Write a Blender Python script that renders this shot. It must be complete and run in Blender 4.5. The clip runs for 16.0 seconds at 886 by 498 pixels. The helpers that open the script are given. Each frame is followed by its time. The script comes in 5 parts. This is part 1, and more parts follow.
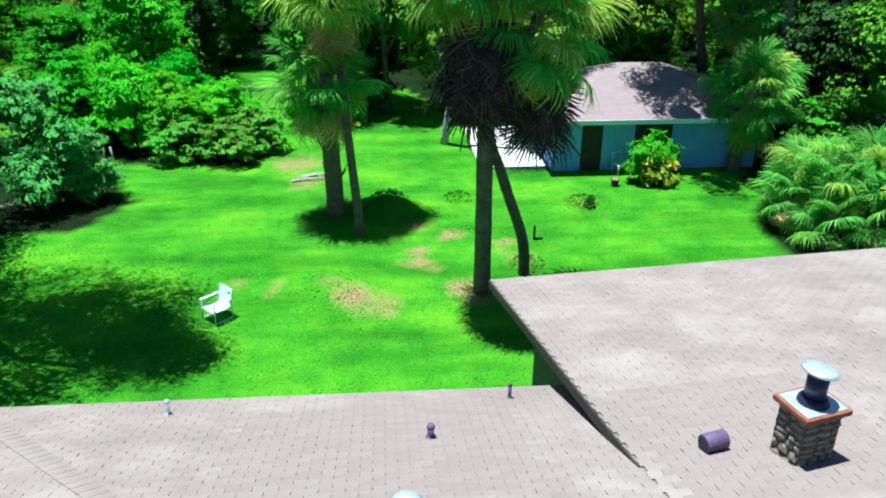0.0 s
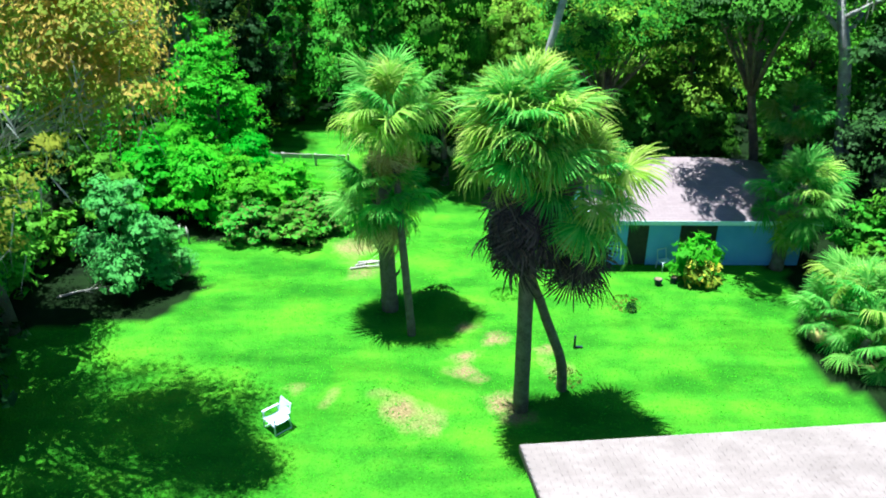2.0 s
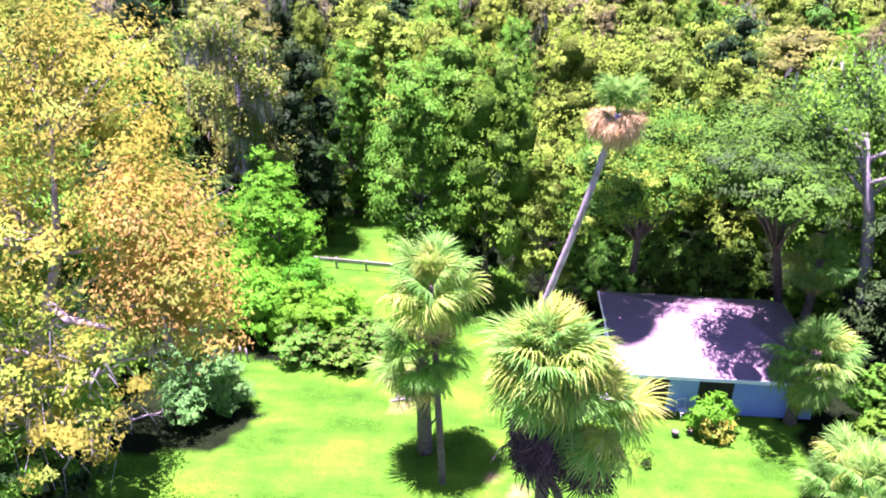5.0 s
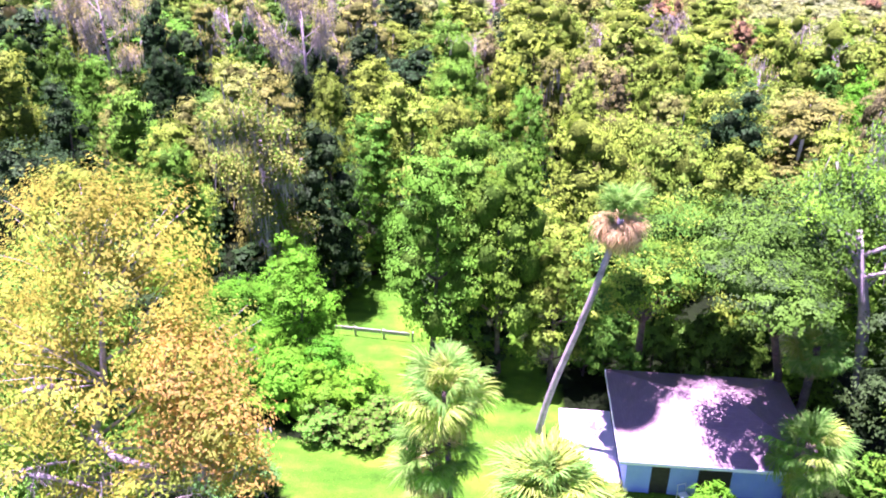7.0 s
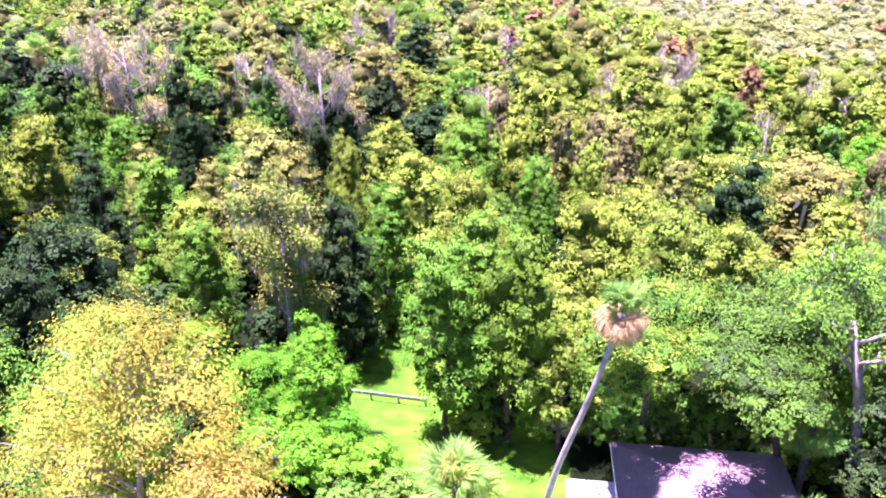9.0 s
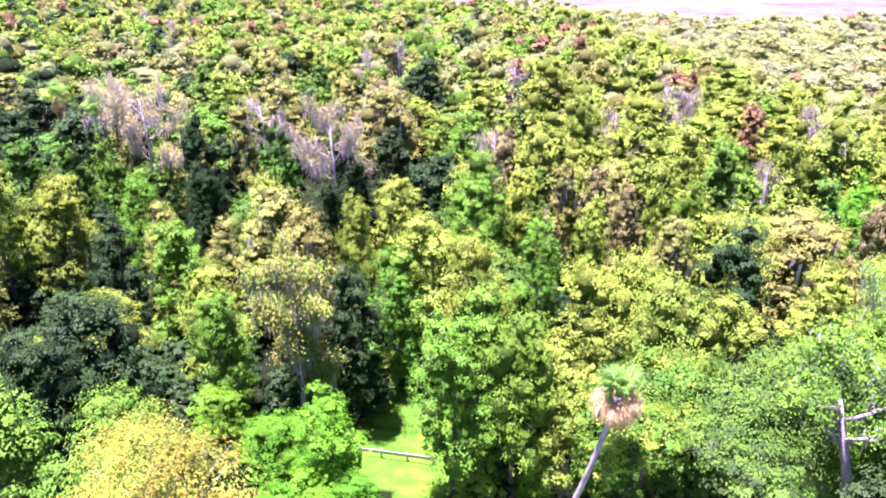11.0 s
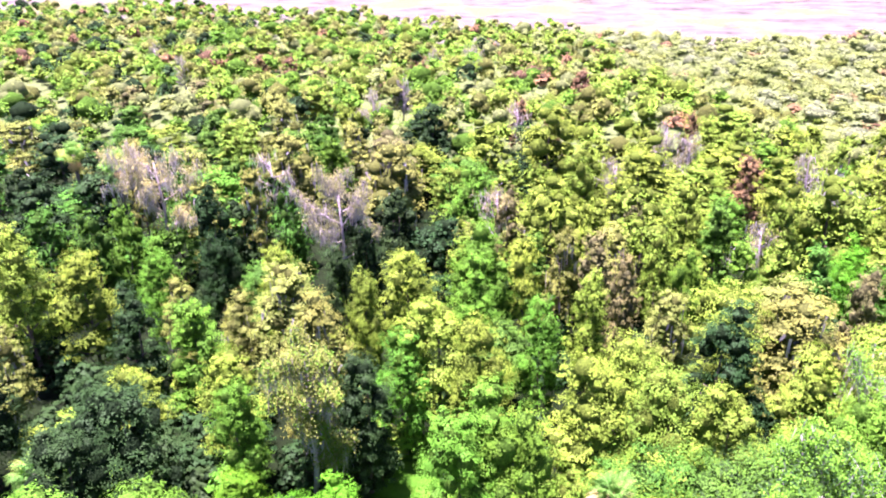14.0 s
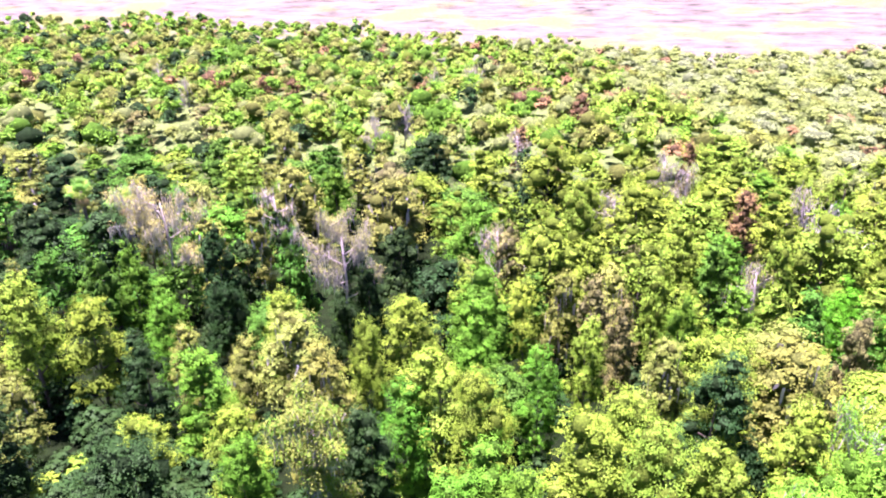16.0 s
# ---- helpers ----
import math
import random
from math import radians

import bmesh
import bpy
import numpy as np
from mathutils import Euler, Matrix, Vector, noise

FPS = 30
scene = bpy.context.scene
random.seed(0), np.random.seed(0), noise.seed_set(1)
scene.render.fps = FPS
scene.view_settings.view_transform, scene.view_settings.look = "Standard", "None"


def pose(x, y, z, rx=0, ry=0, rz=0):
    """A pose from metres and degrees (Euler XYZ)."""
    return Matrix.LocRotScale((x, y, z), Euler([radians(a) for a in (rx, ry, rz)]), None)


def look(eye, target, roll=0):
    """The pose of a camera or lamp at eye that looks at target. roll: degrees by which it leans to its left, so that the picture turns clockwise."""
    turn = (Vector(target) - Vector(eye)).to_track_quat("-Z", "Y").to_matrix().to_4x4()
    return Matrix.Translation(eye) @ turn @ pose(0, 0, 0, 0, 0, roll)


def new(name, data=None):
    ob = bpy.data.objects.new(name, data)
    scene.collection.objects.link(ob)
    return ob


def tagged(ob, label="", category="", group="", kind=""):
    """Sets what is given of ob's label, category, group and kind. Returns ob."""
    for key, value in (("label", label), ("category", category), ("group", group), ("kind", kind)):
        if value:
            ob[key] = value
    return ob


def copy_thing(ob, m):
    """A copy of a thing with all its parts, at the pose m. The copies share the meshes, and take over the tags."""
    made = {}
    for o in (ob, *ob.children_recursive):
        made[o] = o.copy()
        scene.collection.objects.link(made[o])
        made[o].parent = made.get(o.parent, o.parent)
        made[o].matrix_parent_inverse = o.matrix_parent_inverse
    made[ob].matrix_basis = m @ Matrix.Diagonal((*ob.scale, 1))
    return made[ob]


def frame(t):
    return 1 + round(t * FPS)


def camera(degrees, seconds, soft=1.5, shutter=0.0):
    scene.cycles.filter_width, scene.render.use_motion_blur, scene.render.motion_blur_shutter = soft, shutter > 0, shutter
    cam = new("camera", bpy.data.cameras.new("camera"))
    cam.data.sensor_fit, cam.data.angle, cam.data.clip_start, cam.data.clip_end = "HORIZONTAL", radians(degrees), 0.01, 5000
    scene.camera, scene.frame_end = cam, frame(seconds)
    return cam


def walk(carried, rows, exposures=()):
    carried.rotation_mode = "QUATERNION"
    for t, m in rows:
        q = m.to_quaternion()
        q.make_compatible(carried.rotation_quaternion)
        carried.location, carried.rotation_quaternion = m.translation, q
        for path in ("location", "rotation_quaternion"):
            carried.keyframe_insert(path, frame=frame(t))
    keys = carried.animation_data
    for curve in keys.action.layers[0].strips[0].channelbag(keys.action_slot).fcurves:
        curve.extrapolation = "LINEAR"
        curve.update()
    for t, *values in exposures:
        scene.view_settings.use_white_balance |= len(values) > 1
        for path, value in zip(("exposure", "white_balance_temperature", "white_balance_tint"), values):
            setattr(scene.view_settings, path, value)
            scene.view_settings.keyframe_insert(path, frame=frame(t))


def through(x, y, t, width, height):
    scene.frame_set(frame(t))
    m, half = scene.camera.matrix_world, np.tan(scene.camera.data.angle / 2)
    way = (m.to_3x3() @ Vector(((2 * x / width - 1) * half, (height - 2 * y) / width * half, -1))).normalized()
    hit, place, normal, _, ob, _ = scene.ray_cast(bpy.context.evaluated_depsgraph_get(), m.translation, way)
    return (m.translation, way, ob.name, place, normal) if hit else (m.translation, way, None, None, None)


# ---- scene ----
cam = camera(58.0, 16.0, 2.0)
# seconds, x, y, z, yaw, downward tilt, roll
ROWS = [
    (0, -0.000, -0.000, 11.499, -5.520, 25.511, 0.535),
    (0.5, 0.051, 0.012, 12.622, -3.898, 25.805, 0.503),
    (1, 0.144, 0.077, 13.693, -2.584, 25.992, 0.252),
    (1.5, 0.284, 0.079, 14.709, -1.644, 25.925, 0.309),
    (2, 0.398, 0.050, 15.818, -0.736, 25.850, 0.542),
    (2.5, 0.466, 0.063, 16.988, 0.081, 25.879, 0.946),
    (3, 0.605, 0.020, 18.256, 1.034, 25.930, 1.130),
    (3.5, 0.707, 0.118, 19.444, 1.753, 26.068, 1.165),
    (4, 0.769, 0.209, 20.683, 2.304, 26.168, 1.296),
    (4.5, 0.770, 0.139, 21.814, 2.788, 25.948, 1.477),
    (5, 0.767, 0.074, 22.940, 3.204, 25.848, 1.549),
    (7.5, 0.966, 0.109, 29.388, 4.995, 26.060, 0.779),
    (8, 1.026, 0.115, 30.611, 5.310, 25.989, 0.704),
    (8.5, 1.041, 0.162, 31.765, 5.586, 25.931, 0.620),
    (9, 1.066, 0.139, 32.994, 5.922, 25.858, 0.412),
    (11.5, 1.482, 0.166, 39.247, 6.998, 25.974, -0.442),
    (12, 1.483, 0.153, 40.385, 7.122, 26.081, -0.560),
    (12.5, 1.508, 0.208, 41.591, 7.216, 26.136, -0.697),
    (13, 1.573, 0.299, 42.792, 7.290, 26.134, -0.863),
    (13.5, 1.636, 0.375, 44.006, 7.410, 26.182, -1.060),
    (14, 1.742, 0.488, 45.221, 7.476, 26.193, -1.204),
    (14.5, 1.810, 0.616, 46.435, 7.517, 26.189, -1.369),
    (15, 1.847, 0.752, 47.563, 7.572, 26.223, -1.473),
    (15.5, 1.810, 0.897, 48.656, 7.588, 26.273, -1.448),
    (16, 1.812, 1.047, 49.822, 7.611, 26.341, -1.391),
]
EXPOSE = [(0.0, 1.13, 5600, -4), (1.5, 1.4, 5550, -8), (2.5, 1.71, 5500, 17), (3.5, 1.99, 5800, 64), (5.0, 2.16, 5920, 92), (8.0, 2.33, 5900, 98), (12.5, 2.47, 5920, 91), (16.0, 2.4, 6080, 77)]
walk(cam, [(t, pose(x, y, z, 90 - tilt, 0, yaw) @ pose(0, 0, 0, 0, 0, roll)) for t, x, y, z, yaw, tilt, roll in ROWS], EXPOSE)

# ---- light ----
SUN_EL, SUN_AZ = radians(80), radians(-68)      # azimuth clockwise from +y
world = bpy.data.worlds.new("world")
scene.world = world
world.use_nodes = True
wn = world.node_tree.nodes
sky = wn.new("ShaderNodeTexSky")
sky.sky_type, sky.sun_disc = "NISHITA", False
sky.sun_elevation, sky.sun_rotation = SUN_EL, SUN_AZ
world.node_tree.links.new(sky.outputs[0], wn["Background"].inputs[0])
sky.ozone_density, sky.dust_density = 6.0, 0.2
wn["Background"].inputs[1].default_value = 0.044
sun = new("sun", bpy.data.lights.new("sun", "SUN"))
sun.data.energy, sun.data.angle, sun.data.color = 5.0, radians(0.5), (1.0, 0.96, 0.9)
to_sun = Vector((math.sin(SUN_AZ) * math.cos(SUN_EL), math.cos(SUN_AZ) * math.cos(SUN_EL), math.sin(SUN_EL)))
sun.matrix_basis = look(to_sun * 200, (0, 0, 0))

# ---- materials ----


def mat_base(name, rough=0.8, metal=0.0, spec=0.3):
    m = bpy.data.materials.new(name)
    m.use_nodes = True
    b = m.node_tree.nodes["Principled BSDF"]
    b.inputs["Roughness"].default_value = rough
    b.inputs["Metallic"].default_value = metal
    b.inputs["Specular IOR Level"].default_value = spec
    return m, m.node_tree.nodes, m.node_tree.links, b


def ramp(nodes, links, fac, stops):
    r = nodes.new("ShaderNodeValToRGB")
    while len(r.color_ramp.elements) < len(stops):
        r.color_ramp.elements.new(0.5)
    for e, (p, c) in zip(r.color_ramp.elements, stops):
        e.position, e.color = p, (*c, 1)
    links.new(fac, r.inputs[0])
    return r.outputs[0]


def noise_at(nodes, links, scale, detail=4, coord="Object", rough=0.55):
    tc = nodes.new("ShaderNodeTexCoord")
    n = nodes.new("ShaderNodeTexNoise")
    n.inputs["Scale"].default_value, n.inputs["Detail"].default_value, n.inputs["Roughness"].default_value = scale, detail, rough
    links.new(tc.outputs[coord], n.inputs["Vector"])
    return n.outputs["Fac"]


def mix(nodes, links, fac, a, b, how="MIX"):
    m = nodes.new("ShaderNodeMix")
    m.data_type, m.blend_type = "RGBA", how
    for sock, v in ((m.inputs[0], fac), (m.inputs[6], a), (m.inputs[7], b)):
        if isinstance(v, (int, float)):
            sock.default_value = v
        elif isinstance(v, tuple):
            sock.default_value = (*v, 1)
        else:
            links.new(v, sock)
    return m.outputs[2]


def bump(nodes, links, bsdf, height, strength=0.4, dist=0.02):
    b = nodes.new("ShaderNodeBump")
    b.inputs["Strength"].default_value, b.inputs["Distance"].default_value = strength, dist
    links.new(height, b.inputs["Height"])
    links.new(b.outputs[0], bsdf.inputs["Normal"])


def rough_mat(name, dark, light, scale=6.0, rough=0.85, metal=0.0, relief=0.3, dist=0.01, fine=40.0, spec=0.3, blend=0.35):
    """A surface that varies between two colours at two scales."""
    m, n, l, b = mat_base(name, rough, metal, spec)
    big = noise_at(n, l, scale)
    small = noise_at(n, l, fine, 3)
    c = ramp(n, l, big, [(0.3, dark), (0.7, light)])
    c = mix(n, l, blend, c, ramp(n, l, small, [(0.3, tuple(v * 0.6 for v in dark)), (0.7, tuple(min(1, v * 1.15) for v in light))]))
    l.new(c, b.inputs["Base Color"])
    bump(n, l, b, small, relief, dist)
    return m


def leaf_mat(name, dark, mid, light, through=0.3, rough=0.5):
    """Leaves: each differs, each tree differs, light passes through."""
    m, n, l, b = mat_base(name, rough, 0, 0.04)
    geo = n.new("ShaderNodeNewGeometry")
    info = n.new("ShaderNodeObjectInfo")
    c = ramp(n, l, geo.outputs["Random Per Island"], [(0.0, dark), (0.5, mid), (1.0, light)])
    hsv = n.new("ShaderNodeHueSaturation")
    mh = n.new("ShaderNodeMapRange")
    mh.inputs["To Min"].default_value, mh.inputs["To Max"].default_value = 0.49, 0.52
    l.new(info.outputs["Random"], mh.inputs["Value"])
    mv = n.new("ShaderNodeMath")
    mv.operation = "MULTIPLY_ADD"
    frac = n.new("ShaderNodeMath")
    frac.operation = "FRACT"
    mul = n.new("ShaderNodeMath")
    mul.operation, mul.inputs[1].default_value = "MULTIPLY", 7.31
    l.new(info.outputs["Random"], mul.inputs[0])
    l.new(mul.outputs[0], frac.inputs[0])
    l.new(frac.outputs[0], mv.inputs[0])
    mv.inputs[1].default_value, mv.inputs[2].default_value = 0.36, 0.84
    l.new(mh.outputs[0], hsv.inputs["Hue"])
    l.new(mv.outputs[0], hsv.inputs["Value"])
    l.new(c, hsv.inputs["Color"])
    drift = ramp(n, l, noise_at(n, l, 0.22, 3), [(0.3, (0.72, 0.76, 0.8)), (0.5, (1.05, 1.06, 1.0)), (0.7, (1.35, 1.27, 1.1))])
    tone = mix(n, l, 1.0, hsv.outputs[0], drift, "MULTIPLY")
    l.new(tone, b.inputs["Base Color"])
    t = n.new("ShaderNodeBsdfTranslucent")
    l.new(tone, t.inputs["Color"])
    s = n.new("ShaderNodeMixShader")
    s.inputs[0].default_value = through
    l.new(b.outputs[0], s.inputs[1])
    l.new(t.outputs[0], s.inputs[2])
    l.new(s.outputs[0], n["Material Output"].inputs["Surface"])
    return m


def tones(name, r, g, b, spread=0.15, through=0.3):
    """Leaf colour with a modest spread about one tone."""
    lo, hi = 1 - spread, 1 + spread
    return leaf_mat(name, (r * lo, g * lo, b * lo), (r, g, b), (r * hi * 1.08, g * hi, b * hi), through)


TONES = {
    "green": (0.105, 0.33, 0.022, 0.15, 0.34),
    "bright": (0.105, 0.44, 0.014, 0.15, 0.52),
    "dark": (0.026, 0.075, 0.018, 0.15, 0.15),
    "yellow": (0.195, 0.35, 0.03, 0.15, 0.28),
    "olive": (0.215, 0.29, 0.05, 0.15, 0.25),
    "gold": (0.285, 0.325, 0.04, 0.15, 0.6),
    "rust": (0.46, 0.335, 0.07, 0.15, 0.55),
    "deep": (0.07, 0.235, 0.022, 0.15, 0.25),
    "russet": (0.27, 0.19, 0.08, 0.15, 0.3),
    "silver": (0.14, 0.38, 0.085, 0.15, 0.42),
    "khaki": (0.24, 0.27, 0.085, 0.15, 0.35),
    "scrub": (0.23, 0.34, 0.085, 0.12, 0.35),
    "sage": (0.22, 0.31, 0.12, 0.12, 0.35),
}
LEAF = {k: tones("leaf_" + k, *v) for k, v in TONES.items()}
LEAF["brown"] = leaf_mat("leaf_brown", (0.2, 0.16, 0.06), (0.12, 0.42, 0.03), (0.16, 0.5, 0.04), 0.5)
LEAF["croton"] = leaf_mat("leaf_croton", (0.08, 0.26, 0.03), (0.3, 0.4, 0.04), (0.65, 0.52, 0.05))
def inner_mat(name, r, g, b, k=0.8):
    """Leaf tone darkened to stand for the deep shade inside a crown."""
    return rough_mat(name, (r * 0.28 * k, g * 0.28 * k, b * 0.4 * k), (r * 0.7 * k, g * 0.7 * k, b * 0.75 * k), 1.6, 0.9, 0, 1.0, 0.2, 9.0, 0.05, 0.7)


# each leaf tone's inner copy, with crown shade put into the colour
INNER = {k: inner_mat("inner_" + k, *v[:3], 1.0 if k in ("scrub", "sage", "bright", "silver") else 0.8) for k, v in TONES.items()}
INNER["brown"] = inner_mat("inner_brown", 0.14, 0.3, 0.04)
GRASS = tones("grass_blades", 0.09, 0.34, 0.012, 0.15, 0.5)
FROND = leaf_mat("frond_green", (0.085, 0.3, 0.038), (0.15, 0.41, 0.06), (0.26, 0.52, 0.11), 0.45, 0.4)
FROND_YELLOW = leaf_mat("frond_yellow", (0.24, 0.45, 0.04), (0.37, 0.54, 0.08), (0.54, 0.63, 0.17), 0.5, 0.4)
# dead brown fronds, near black with the shade below a head put in
FROND_SHADED = leaf_mat("frond_shaded", (0.03, 0.026, 0.03), (0.055, 0.045, 0.045), (0.11, 0.09, 0.08), 0.1, 0.8)
FROND_DEAD = leaf_mat("frond_dead", (0.42, 0.3, 0.11), (0.56, 0.43, 0.18), (0.7, 0.57, 0.28), 0.3, 0.7)
MOSS = leaf_mat("moss_grey", (0.22, 0.225, 0.2), (0.38, 0.38, 0.35), (0.55, 0.54, 0.51), 0.2, 0.9)
BARK = rough_mat("bark", (0.06, 0.045, 0.035), (0.17, 0.14, 0.11), 3, 0.95, 0, 0.8, 0.05, 14)
BARK_PALE = rough_mat("bark_pale", (0.22, 0.2, 0.19), (0.5, 0.47, 0.46), 2, 0.9, 0, 0.6, 0.04, 12)
PALM_BARK = rough_mat("palm_bark", (0.08, 0.065, 0.05), (0.22, 0.18, 0.14), 4, 0.95, 0, 0.9, 0.04, 18)
SOIL = rough_mat("soil", (0.1, 0.075, 0.045), (0.32, 0.25, 0.15), 1.5, 0.95, 0, 0.8, 0.05, 9)
WHITE = rough_mat("white_paint", (0.6, 0.7, 0.76), (0.7, 0.79, 0.83), 3, 0.5, 0, 0.05)
WALL = rough_mat("pale_blue_render", (0.17, 0.33, 0.8), (0.25, 0.43, 0.88), 1.2, 0.85, 0, 0.3, 0.01, 30)
# house wall colour darkened to carry the shade under the eave
HOUSE_WALL = rough_mat("house_wall", (0.1, 0.085, 0.07), (0.17, 0.145, 0.12), 1.5, 0.9, 0, 0.3, 0.01, 30)
CONCRETE = rough_mat("concrete", (0.5, 0.49, 0.46), (0.68, 0.66, 0.62), 1.2, 0.9, 0, 0.3, 0.01, 20)
DARK_WOOD = rough_mat("dark_wood", (0.02, 0.018, 0.016), (0.05, 0.04, 0.035), 4, 0.7, 0, 0.2)
GREY_WOOD = rough_mat("weathered_wood", (0.3, 0.27, 0.24), (0.55, 0.5, 0.46), 3, 0.9, 0, 0.4)
METAL = rough_mat("galvanised_steel", (0.45, 0.52, 0.58), (0.7, 0.75, 0.78), 5, 0.4, 0.6, 0.1)
BLACK_METAL = rough_mat("black_metal", (0.01, 0.014, 0.035), (0.03, 0.04, 0.08), 5, 0.4, 0.3, 0.1)
RUST_METAL = rough_mat("rusty_rim", (0.16, 0.05, 0.03), (0.32, 0.12, 0.07), 8, 0.8, 0.2, 0.3)
STONE = rough_mat("chimney_stone", (0.08, 0.065, 0.05), (0.36, 0.32, 0.25), 5, 0.9, 0, 0.6, 0.03, 25)
MORTAR = rough_mat("mortar", (0.05, 0.045, 0.04), (0.12, 0.1, 0.085), 6, 0.95, 0, 0.4)
PURPLE = rough_mat("plum_pipe", (0.075, 0.05, 0.11), (0.14, 0.095, 0.18), 5, 0.6, 0, 0.1)


def shingle_mat(name, dark, light, courses=False):
    m, n, l, b = mat_base(name, 0.95, 0, 0.15)
    info = n.new("ShaderNodeObjectInfo")
    geo = n.new("ShaderNodeNewGeometry")
    add = n.new("ShaderNodeMath")
    add.operation = "ADD"
    l.new(info.outputs["Random"], add.inputs[0])
    l.new(geo.outputs["Random Per Island"], add.inputs[1])
    half = n.new("ShaderNodeMath")
    half.operation = "FRACT"
    l.new(add.outputs[0], half.inputs[0])
    tint = ramp(n, l, half.outputs[0], [(0, dark), (1, light)])
    big = noise_at(n, l, 0.7, 5, "Object")
    fine = noise_at(n, l, 90, 2, "Object")
    c = mix(n, l, 0.5, tint, ramp(n, l, big, [(0.3, dark), (0.7, light)]))
    c = mix(n, l, 0.3, c, ramp(n, l, fine, [(0.35, tuple(v * 0.5 for v in dark)), (0.65, light)]))
    stain = noise_at(n, l, 0.35, 7, "Object", 0.7)
    c = mix(n, l, 0.4, c, ramp(n, l, stain, [(0.4, tuple(v * 0.72 for v in dark)), (0.5, dark), (0.62, light)]))
    l.new(c, b.inputs["Base Color"])
    bump(n, l, b, fine, 0.3, 0.005)
    return m


SHINGLE = shingle_mat("shingle", (0.215, 0.172, 0.16), (0.31, 0.257, 0.24))


FELT = rough_mat("roofing_felt", (0.15, 0.138, 0.133), (0.21, 0.19, 0.183), 3, 0.95, 0, 0.2)


def hut_roof_mat():
    m, n, l, b = mat_base("hut_shingles", 0.95, 0, 0.15)
    tc = n.new("ShaderNodeTexCoord")
    br = n.new("ShaderNodeTexBrick")
    br.inputs["Scale"].default_value = 1.0
    br.inputs["Brick Width"].default_value, br.inputs["Row Height"].default_value = 0.3, 0.14
    br.inputs["Mortar Size"].default_value = 0.008
    br.inputs["Color1"].default_value, br.inputs["Color2"].default_value = (0.24, 0.18, 0.185, 1), (0.29, 0.225, 0.23, 1)
    br.inputs["Mortar"].default_value = (0.17, 0.14, 0.14, 1)
    l.new(tc.outputs["UV"], br.inputs["Vector"])
    big = noise_at(n, l, 0.6, 5)
    c = mix(n, l, 0.4, br.outputs["Color"], ramp(n, l, big, [(0.3, (0.19, 0.14, 0.145)), (0.7, (0.31, 0.245, 0.25))]))
    l.new(c, b.inputs["Base Color"])
    bump(n, l, b, br.outputs["Fac"], -0.4, 0.01)
    return m


HUT_ROOF = hut_roof_mat()


